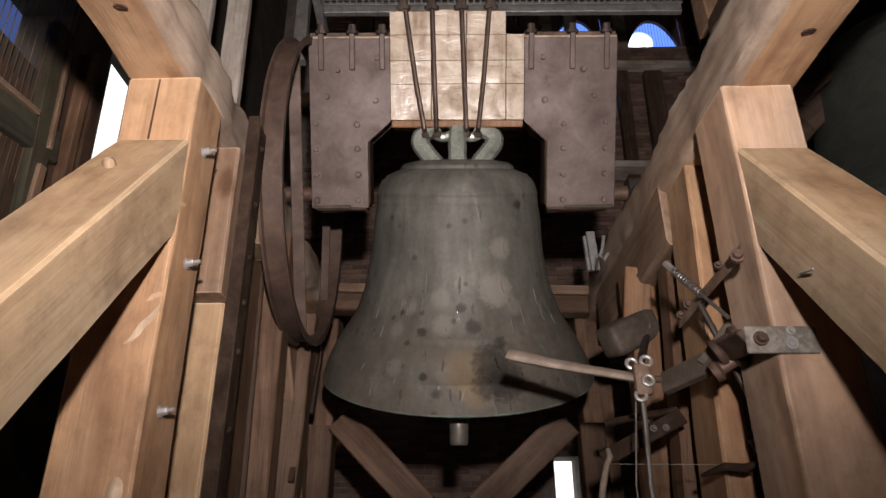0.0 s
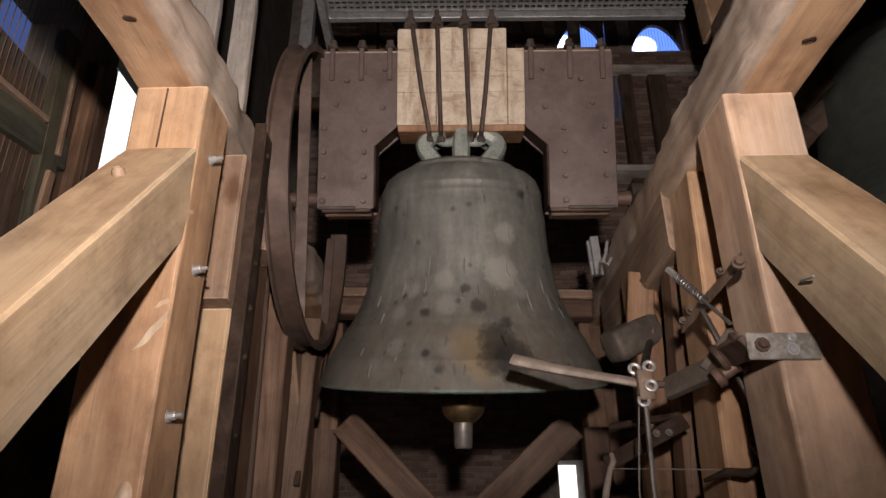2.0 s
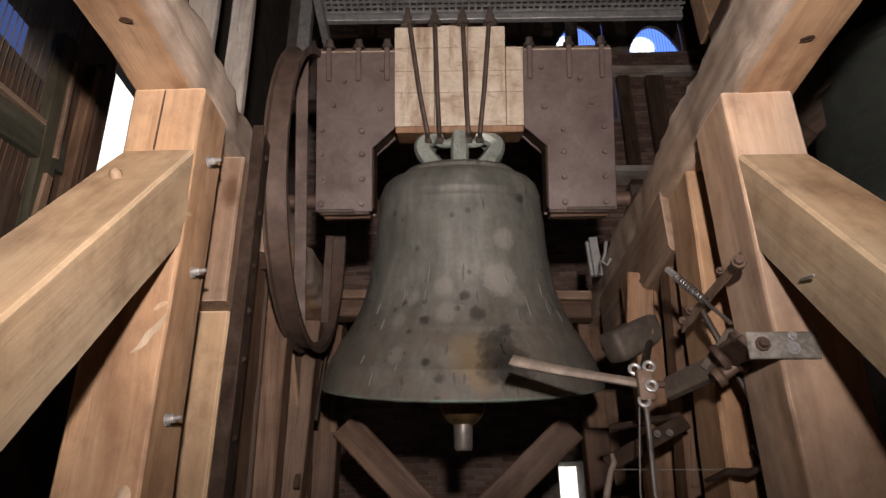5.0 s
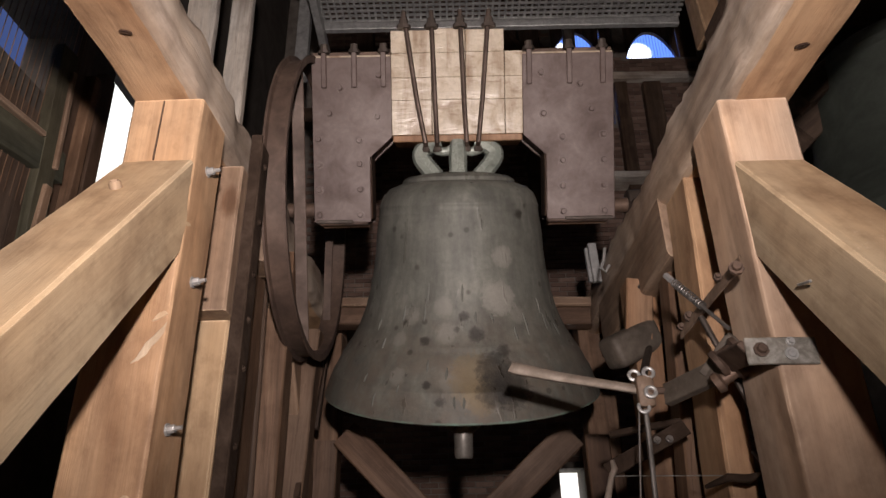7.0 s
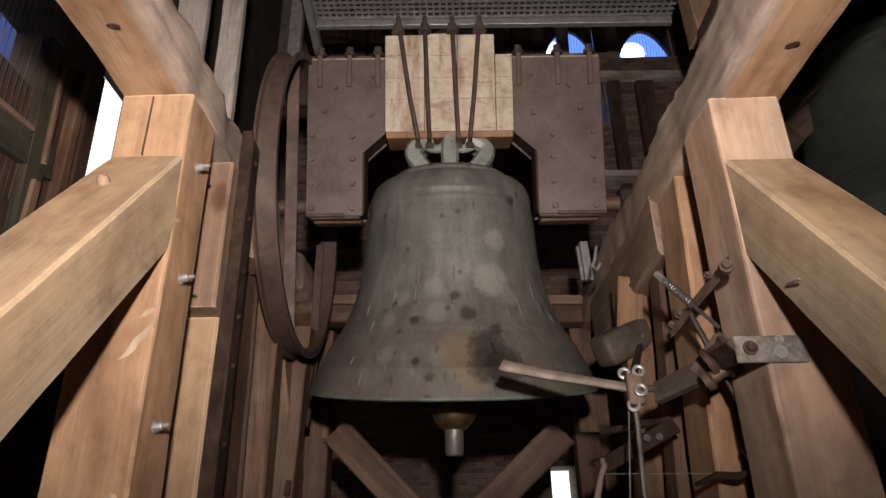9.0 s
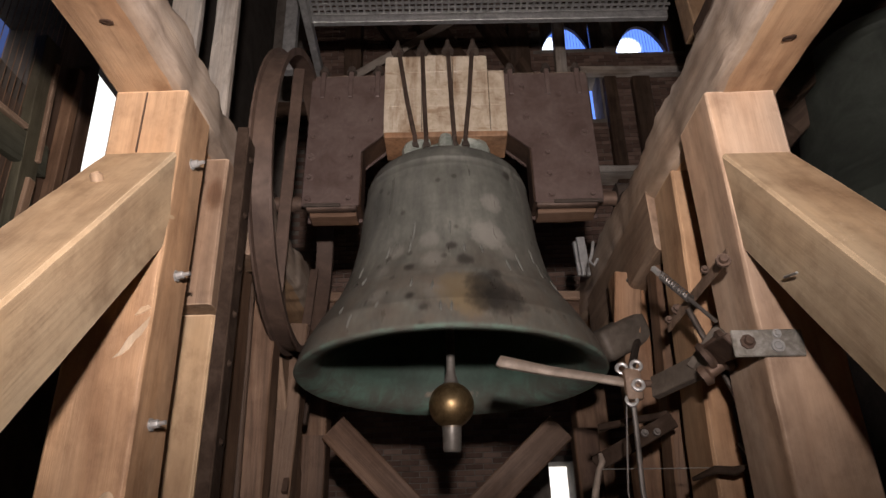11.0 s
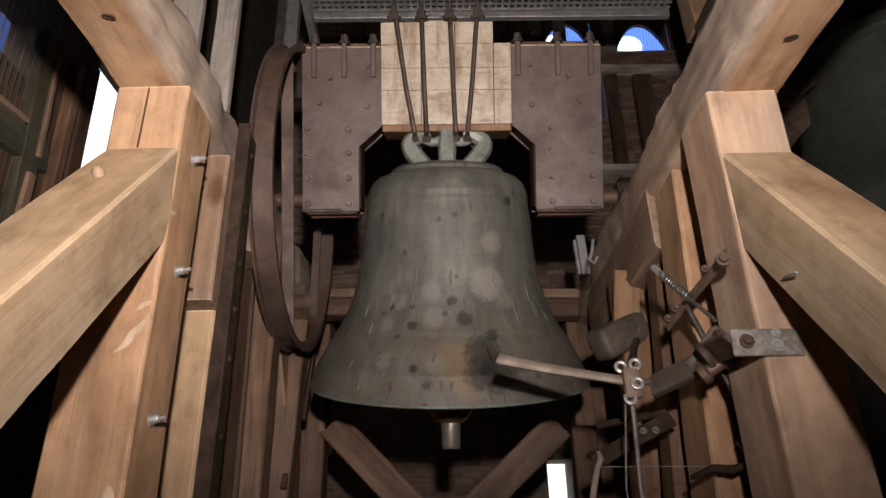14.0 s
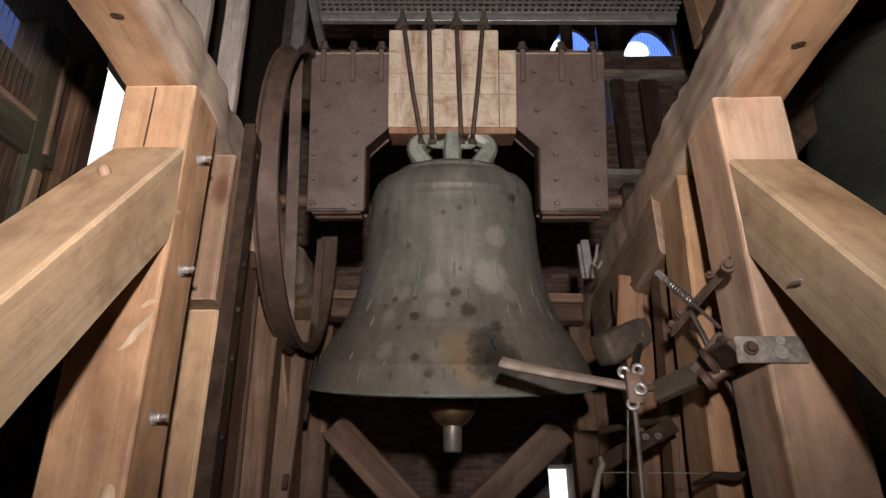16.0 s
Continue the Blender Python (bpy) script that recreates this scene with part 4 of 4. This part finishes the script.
rod("hammer_shank", [(0.907, 3.050, 0.880), (0.791, 2.800, 0.686), (0.670, 2.400, 0.527)], 0.016, IRON, gear)
strap = flat_bar("spring_strap", (0.798, 2.300, 0.698), (0.834, 1.800, 0.761), 0.045, 0.006, STRAP_IRON, gear, (-0.5, -1, 0.2), "rusty flat strap with bolts")
bolt_at((0.811, 1.790, 0.736), (-0.2, -1, 0.1), RUST, strap, 0.014, 0.014)
bolt_at((0.812, 1.930, 0.765), (-0.2, -1, 0.1), RUST, strap, 0.008, 0.012)
bolt_at((0.807, 2.210, 0.734), (-0.2, -1, 0.1), RUST, strap, 0.012, 0.014)
bolt_at((0.795, 2.270, 0.717), (-0.2, -1, 0.1), RUST, strap, 0.009, 0.01)
srod = rod("spring_rod", [(0.742, 2.180, 0.870), (0.827, 1.960, 0.608)], 0.0065, STEEL, gear, "steel spring rod")
rod("nut", [(0.740, 2.182, 0.875), (0.755, 2.150, 0.834)], 0.012, ZINC, srod, "bright lock nuts", 6)
sa, sb = P(*(0.754, 2.155, 0.838)), P(*(0.797, 2.050, 0.712))
sm = along(sa, sb)
coil = [sm @ Vector((0.0125 * math.cos(k * 0.7), 0.0125 * math.sin(k * 0.7), (sb - sa).length * k / 110)) for k in range(111)]
part("spring", bm_tube(coil, 0.003, 6), STEEL, srod, "coil spring", None)
rod("linkage_bar", [(0.803, 2.100, 0.696), (0.906, 2.100, 0.401)], 0.01, IRON, gear)

# lower pull bracket and its wire
low = root("pull_bracket", P(0.7, 2.6, -0.1), "dark iron angle bracket with a thin bright pull wire", "bracket")
flat_bar("arm", (0.552, 2.620, 0.275), (0.847, 2.550, 0.421), 0.06, 0.012, CHANNEL_PAINT, low, (0, -1, 0.3))
flat_bar("arm", (0.608, 2.750, 0.428), (0.846, 2.600, 0.450), 0.025, 0.02, CHANNEL_PAINT, low, (0, -1, 0.3))
bolt_at((0.735, 2.560, 0.376), (0, -1, 0.2), STEEL, low, 0.009, 0.010)
bolt_at((0.778, 2.550, 0.377), (0, -1, 0.2), STEEL, low, 0.009, 0.010)
rod("turnbuckle", [(0.570, 2.600, 0.313), (0.576, 2.600, 0.282), (0.560, 2.600, 0.253), (0.539, 2.600, 0.181), (0.520, 2.600, 0.091)], [0.008, 0.013, 0.011, 0.013, 0.013], ARM_IRON, low, "pale painted turnbuckle")
rod("wire", [(0.567, 2.600, 0.257), (0.871, 2.200, 0.211)], 0.0018, ZINC, low, "thin bright wire", 6)
rod("crank", [(0.795, 2.300, 0.188), (0.843, 2.220, 0.208), (0.894, 2.200, 0.200), (0.923, 2.150, 0.211)], [0.007, 0.013, 0.015, 0.006], CHANNEL_PAINT, low)
rod("crank", [(0.917, 2.180, 0.278), (0.932, 2.100, 0.194)], 0.008, IRON, low)

# eye screw on the frame and small board
rod("eye_hook", [(0.732, 2.950, 1.331), (0.714, 2.930, 1.258), (0.697, 2.920, 1.219), (0.712, 2.910, 1.192), (0.735, 2.920, 1.230)], 0.008, ZINC, side_b, "bright hook")
timber("packing_board", (0.853, 3.020, 0.899), (0.893, 3.020, 1.188), 0.125, 0.04, RED_OAK, side_b, "reddish board")
bolt_at((0.888, 2.998, 1.148), (0, -1, 0), IRON, side_b, 0.008, 0.006)

# bearings of the axle on the top plates
for x in (-0.90, 0.965):
    bearing = root("axle_bearing", P(x, 3.14, 1.60), "dark cast-iron axle bearing bolted on the top plate", "bearing", "axle bearings")
    part("housing", bm_extrude([(-0.14, 0), (0.14, 0), (0.14, 0.03), (0.07, 0.04), (0.06, 0.11), (0.03, 0.135), (-0.03, 0.135), (-0.06, 0.11), (-0.07, 0.04), (-0.14, 0.03)], -0.04, 0.04, 0.004), IRON, bearing, m=Matrix.Translation(P(x, 3.14, 1.605)) @ pose(0, 0, 0, 0, 0, 90))

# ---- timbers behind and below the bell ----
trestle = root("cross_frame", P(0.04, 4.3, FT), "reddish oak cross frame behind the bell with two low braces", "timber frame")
# rail, braces and posts carry the bell's shadow in their darker colour
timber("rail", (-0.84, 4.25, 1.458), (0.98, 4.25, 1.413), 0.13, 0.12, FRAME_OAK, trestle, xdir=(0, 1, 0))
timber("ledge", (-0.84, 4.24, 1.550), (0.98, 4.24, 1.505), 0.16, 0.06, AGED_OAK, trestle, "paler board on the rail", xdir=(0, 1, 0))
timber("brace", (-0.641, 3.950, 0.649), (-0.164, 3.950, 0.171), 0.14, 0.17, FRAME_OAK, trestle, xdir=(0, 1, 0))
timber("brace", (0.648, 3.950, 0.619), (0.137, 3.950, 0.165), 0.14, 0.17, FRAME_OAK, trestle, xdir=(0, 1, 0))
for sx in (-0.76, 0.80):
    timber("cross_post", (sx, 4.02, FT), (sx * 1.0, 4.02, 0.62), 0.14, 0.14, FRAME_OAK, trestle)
conduit = root("guide_rail", P(0.83, 3.9, 1.2), "pale galvanised guide rail on the frame", "rail")
flat_bar("rail", (0.840, 3.700, 1.702), (0.852, 3.700, 1.452), 0.05, 0.03, ZINC, conduit)
flat_bar("rail", (0.811, 3.740, 1.691), (0.821, 3.740, 1.469), 0.02, 0.03, ZINC, conduit)
guide = root("wheel_guide", P(-0.7, 3.6, 1.2), "dark wooden guide strips behind the rope wheel", "guide")
flat_bar("strip", (-0.762, 4.000, 1.463), (-0.799, 3.500, 0.276), 0.03, 0.04, DARK_WOOD, guide)
flat_bar("strip", (-0.723, 4.000, 1.897), (-0.782, 3.800, 0.658), 0.02, 0.04, DARK_WOOD, guide)

# ---- grating walkway overhead ----
walkway = root("walkway", P(0.4, 4.3, 3.8), "galvanised steel grating walkway high behind the yoke", "walkway")
GX0, GX1, GY, GZ = -1.04, 1.87, 4.2, 3.93
part("front_beam", bm_box(GX0, GX1, -0.02, 0.03, -0.05, 0.045, 0.004), ZINC, walkway, m=Matrix.Translation(P(0, GY, GZ)) @ pose(0, 0, 0, 0, 0.9, 0))
part("edge_beam", bm_box(-0.03, 0.03, -1.0, 1.3, -0.05, 0.045, 0.004), ZINC, walkway, m=Matrix.Translation(P(GX0 + 0.03, GY - 0.3, GZ - 0.03)) @ pose(0, 0, 0, -6, 0, 0))
part("post", bm_box(-0.05, 0.05, -0.04, 0.04, -0.5, 1.4, 0.004), ZINC, walkway, m=Matrix.Translation(P(-1.16, GY + 0.02, GZ)))
gr = bmesh.new()
step, bar = 0.052, 0.016
nx, ny = int((GX1 - GX0) / step), 30
verts = []
for x_ in range(nx + 1):
    x = GX0 + x_ * step
    verts.append((x, x + bar, -0.05 - ny * step, -0.04))
for y_ in range(ny + 1):
    y = -0.05 - (ny - y_) * step
    verts.append((GX0, GX1, y, y + bar))
for k, (x0, x1, y0, y1) in enumerate(verts):
    z0, z1 = (0.012, 0.03) if k <= nx else (0.008, 0.026)
    c = [gr.verts.new(v) for v in ((x0, y0, z0), (x1, y0, z0), (x1, y1, z0), (x0, y1, z0), (x0, y0, z1), (x1, y0, z1), (x1, y1, z1), (x0, y1, z1))]
    for f in ((3, 2, 1, 0), (4, 5, 6, 7), (0, 1, 5, 4), (1, 2, 6, 5), (2, 3, 7, 6), (3, 0, 4, 7)):
        gr.faces.new([c[i] for i in f])
tagged(part("grating", gr, ZINC, walkway, "perforated grating", Matrix.Translation(P(0, GY, GZ)) @ pose(0, 0, 0, 0, 0.9, 0), smooth=False), kind="stuff")

# ---- roof timbers and bars before the back wall ----
def lone_timber(name, a, b, w, h, material, label, category="beam", group="", xdir=(0, 1, 0)):
    SEED[0] += 1
    a, b = P(*a), P(*b)
    ob = part(name, bm_timber(w, h, (b - a).length, seed=SEED[0]), material, None, "", along(a, b, xdir))
    return tagged(ob, label, category, group)


lone_timber("tie_bar", (-1.262, 6.200, 4.762), (0.182, 6.200, 5.730), 0.03, 0.10, GREY_WOOD, "pale grey diagonal tie board under the roof")
lone_timber("roof_brace", (-0.683, 6.400, 6.012), (-0.002, 6.400, 4.723), 0.2, 0.16, DARK_WOOD, "dark brown roof brace", "beam", "roof braces")
lone_timber("roof_brace", (-0.193, 6.400, 6.088), (0.517, 6.400, 4.670), 0.2, 0.30, DARK_WOOD, "dark brown broad roof brace", "beam", "roof braces")
lone_timber("roof_brace", (0.568, 6.360, 5.938), (1.276, 6.360, 4.506), 0.2, 0.18, DARK_WOOD, "dark brown roof brace", "beam", "roof braces")
lone_timber("wall_beam", (-1.9, 6.38, 4.62), (1.15, 6.38, 4.62), 0.16, 0.2, DARK_WOOD, "dark horizontal wall beam before the bricks")
lone_timber("wall_post", (-0.98, 6.36, 3.2), (-0.98, 6.36, 6.9), 0.2, 0.2, DARK_WOOD, "dark timber wall post", "post", "wall posts")
lone_timber("wall_post", (0.98, 6.36, 3.2), (0.98, 6.36, 6.9), 0.2, 0.24, DARK_WOOD, "dark timber wall post", "post", "wall posts")
lone_timber("window_post", (1.491, 6.400, 5.949), (1.445, 6.400, 4.530), 0.12, 0.13, GREY_WOOD, "grey weathered post before the window", "post")
lone_timber("window_rail", (1.540, 6.440, 5.136), (3.257, 6.440, 5.091), 0.1, 0.10, GREY_WOOD, "grey weathered rail under the windows", "rail", "rails")
lone_timber("window_rail", (1.408, 6.300, 3.642), (2.997, 6.300, 3.608), 0.3, 0.08, GREY_WOOD, "grey weathered low rail", "rail", "rails")
lone_timber("stud_post", (2.000, 6.360, 4.962), (1.95, 6.36, -1.69), 0.1, 0.14, DARK_WOOD, "dark timber stud before the brick wall", "post", "studs")
lone_timber("stud_post", (2.358, 6.360, 4.953), (2.25, 6.36, -1.69), 0.1, 0.2, DARK_WOOD, "dark timber stud before the brick wall", "post", "studs")
lone_timber("hip_beam", (1.95, 4.0, 4.9), (2.0, 4.0, 3.50), 0.16, 0.2, OAK, "brown oak post end above the frame", xdir=(1, 0, 0))

# tall weathered boards behind the near frame side
lone_timber("tall_board", (-1.442, 3.000, 3.332), (-1.34, 3.0, -1.69), 0.06, 0.17, GREY_WOOD, "tall grey weathered board", "board", "tall boards")
lone_timber("tall_board", (-1.223, 3.050, 3.377), (-1.155, 3.05, -1.69), 0.06, 0.125, GREY_WOOD, "tall grey weathered board", "board", "tall boards")

# ---- arched window heads in the back wall ----
def arched_window(name, u0, u1, z0, z1, label):
    """A dark wooden frame whose opening ends in a pointed arch, with a net of thin wires."""
    w = u1 - u0
    ob = root(name, P(u0, BACK_Y + 0.05, z0), label, "window", kind="structure")
    n = 12
    right = [(u1 - w * 0.5 * (i / n), z0 + (z1 - z0) * math.sin(math.pi / 2 * (i / n) ** 0.8)) for i in range(n + 1)]
    left = [(u0 + u1 - x, z) for x, z in right]
    for side, ux in ((right, u1), (left, u0)):
        reach = ux + (0.014 if ux == u1 else -0.03)
        poly = [(x, z) for x, z in side] + [(side[-1][0], z1 + 0.46), (reach, z1 + 0.46), (reach, z0)]
        part("spandrel", bm_extrude(poly, 0, 0.05), DARK_WOOD, ob, m=Matrix.Translation((0, BACK_Y + 0.05, E)))
    # added gap before this board: sky in it stands in for a brightly lit reveal
    for x0, x1, za in ((u1 + 0.03, u1 + 0.25, z0), (u1 + 0.014, u1 + 0.03, z1 + 0.03)):
        part("side_board", bm_box(x0, x1, 0, 0.05, za, z1 + 0.46), DARK_WOOD, ob, m=Matrix.Translation((0, BACK_Y + 0.05, E)))
    k = int(w / 0.035)
    for i in range(1, k):
        x = u0 + w * i / k
        part("wire", bm_box(-0.0018, 0.0018, -0.0018, 0.0018, 0, z1 - z0), IRON, ob, m=Matrix.Translation(P(x, BACK_Y + 0.03, z0)), smooth=False)
    return ob


arched_window("window_1", 1.28, 1.87, 5.53, 5.93, "pointed belfry window with bird wires, bright sky behind")
arched_window("window_2", 2.18, 2.82, 5.45, 5.90, "pointed belfry window with bird wires, bright sky behind")

# ---- the old shutter on the side wall ----
shutter = root("wall_shutter", P(LEFT_X + 0.02, 2.5, 1.0), "old green-framed wooden shutter with dark planks and pale beads", "shutter")


def sh_bar(name, a, b, w, th, material):
    return flat_bar(name, a, b, w, th, material, shutter, (1, -0.05, 0))


for k in range(9):
    y = 1.62 + k * 0.155
    top = 1.98 if 2.0 < y + 0.08 < 2.8 else 3.3
    sh_bar("plank", (-1.985, y, 0.3), (-1.985, y, top), 0.148, 0.025, DARK_WOOD)
sh_bar("stile", (-1.955, 2.672, 2.403), (-1.955, 2.753, 1.321), 0.12, 0.06, GREEN_WOOD)
sh_bar("rail", (-1.955, 2.187, 1.705), (-1.955, 2.846, 1.799), 0.16, 0.05, GREEN_WOOD)
sh_bar("bead", (-1.930, 2.718, 2.295), (-1.930, 2.757, 1.744), 0.025, 0.05, AGED_OAK)
sh_bar("bead", (-1.930, 2.740, 1.640), (-1.930, 2.735, 1.369), 0.05, 0.05, AGED_OAK)
sh_bar("bead", (-1.930, 2.245, 1.819), (-1.930, 2.628, 1.859), 0.025, 0.04, AGED_OAK)
sh_bar("jamb", (-1.950, 2.918, 2.420), (-1.950, 2.944, 1.408), 0.055, 0.08, DARK_OAK)
sh_bar("jamb", (-1.960, 3.056, 2.531), (-1.960, 3.092, 1.476), 0.10, 0.06, DARK_WOOD)
for k in range(24):
    sh_bar("mesh_wire", (-1.968, 1.9 + k * 0.04, 1.5), (-1.968, 1.9 + k * 0.04, 2.7), 0.003, 0.003, DARK_OAK)

# ---- the neighbouring bell ----
other = root("neighbour_bell", P(2.55, 3.0, 1.9), "second grey-green bronze bell hanging beyond the frame", "bell")
# dimness around this second bell is put into its darker bronze
part("bell_body", bm_lathe([(r * 1.12, z * 1.12) for r, z in OUT] + [(0.70, -1.07), (0.45, -0.5), (0.4, 0.0), (0, 0.08)], 96), SHADED_BRONZE, other, m=Matrix.Translation(P(2.40, 2.9, 2.25)))
part("headstock", bm_timber(0.35, 0.3, 1.6, seed=77), DARK_WOOD, other, m=along(P(1.55, 3.0, 2.68), P(3.15, 3.0, 2.68), (0, 1, 0)))
lone_timber("cross_beam", (1.774, 2.900, 2.082), (2.139, 2.900, 2.363), 0.2, 0.14, DARK_WOOD, "dark weathered block beside the second bell", "beam", "blocks")
lone_timber("cross_beam", (1.800, 3.000, 1.940), (2.043, 3.000, 2.146), 0.2, 0.15, DARK_WOOD, "dark weathered block beside the second bell", "beam", "blocks")

# ---- bricks of the back wall, nearest stretches as single pieces ----
BW, BH, BJ = 0.16, 0.042, 0.009
brick_me = {}


def brick_mesh(w):
    key = round(w, 3)
    if key not in brick_me:
        bm = bm_box(0, w, -0.014, 0.02, 0, BH, 0.004)
        me = bpy.data.meshes.new("brick")
        bm.to_mesh(me)
        bm.free()
        me.materials.append(BRICK_ONE)
        brick_me[key] = me
    return brick_me[key]


BRICK_ONE = brick_mat("brick_single")
nt_ = BRICK_ONE.node_tree
oi_ = [n for n in nt_.nodes if n.type == "OBJECT_INFO"][0]
for l_ in list(nt_.links):
    if l_.from_socket.name == "Random Per Island":
        nt_.links.new(oi_.outputs["Random"], l_.to_socket)


def free(u, z):
    return not any(h[0] - 0.02 < u + BW and u < h[1] + 0.02 and h[2] - 0.02 < z + BH and z < h[3] + 0.02 for h in back_holes)


rest, count = bmesh.new(), 0
rng = random.Random(4)
for row in range(int((TOP_Z + 0.6) / (BH + BJ))):
    z = -0.6 + row * (BH + BJ)
    u = LEFT_X + 0.4 + (0.5 * BW if row % 2 else 0) - rng.random() * 0.01
    while u < RIGHT_X - 0.5:
        if free(u, z):
            near = (-1.1 < u < 0.95 and 0.24 < z < 0.84) or (0.84 < abs(u) < 1.35 and 1.9 < z < 2.75)
            dy, dz = rng.uniform(-0.005, 0.006), rng.uniform(-0.002, 0.002)
            if near and count < 300:
                count += 1
                ob = new("brick", brick_mesh(BW))
                ob.parent = wall_back
                ob.matrix_basis = Matrix.Translation((u, dy, z + dz))
            else:
                c = [rest.verts.new((u + x, dy + y, z + zz + dz)) for x in (0, BW) for y in (-0.014, 0.01) for zz in (0, BH)]
                for f in ((0, 1, 5, 4), (0, 4, 6, 2), (1, 3, 7, 5), (0, 2, 3, 1), (4, 5, 7, 6)):
                    rest.faces.new([c[i] for i in f])
        u += BW + BJ
tagged(part("brickwork", rest, BRICK, wall_back, "", None, local=True, smooth=False), kind="stuff")

def swing(t):
    """The bell's turn in degrees; positive brings the mouth towards the viewer."""
    first = max(0.0, min(1.0, (6.4 - t) / 2.4))
    first = first * first * (3 - 2 * first)
    return math.degrees(-0.0213 + 0.007 * first + (0.495 + 0.007 * first - 0.0094 * t) * math.cos(2 * math.pi * (t + 0.020 * first - 1.2371) / 2.3123))


def motions():
    rows, clap = [], []
    ball = P(0.04, 3.20, 0.616) - PIVOT
    for k in range(161):
        t = k / 10
        turn = Matrix.Rotation(radians(0.24), 4, "Z") @ Matrix.Rotation(radians(0.53), 4, "Y") @ Matrix.Rotation(-radians(swing(t)), 4, "X")
        rows.append((t, Matrix.Translation(PIVOT) @ turn))
        b = turn.inverted() @ ball
        ang = math.degrees(math.atan2(b.y, -(b.z - CLAP_Z)))
        clap.append((t, pose(0, 0, CLAP_Z, ang)))
    walk(bell, rows)
    walk(clapper, clap)


motions()
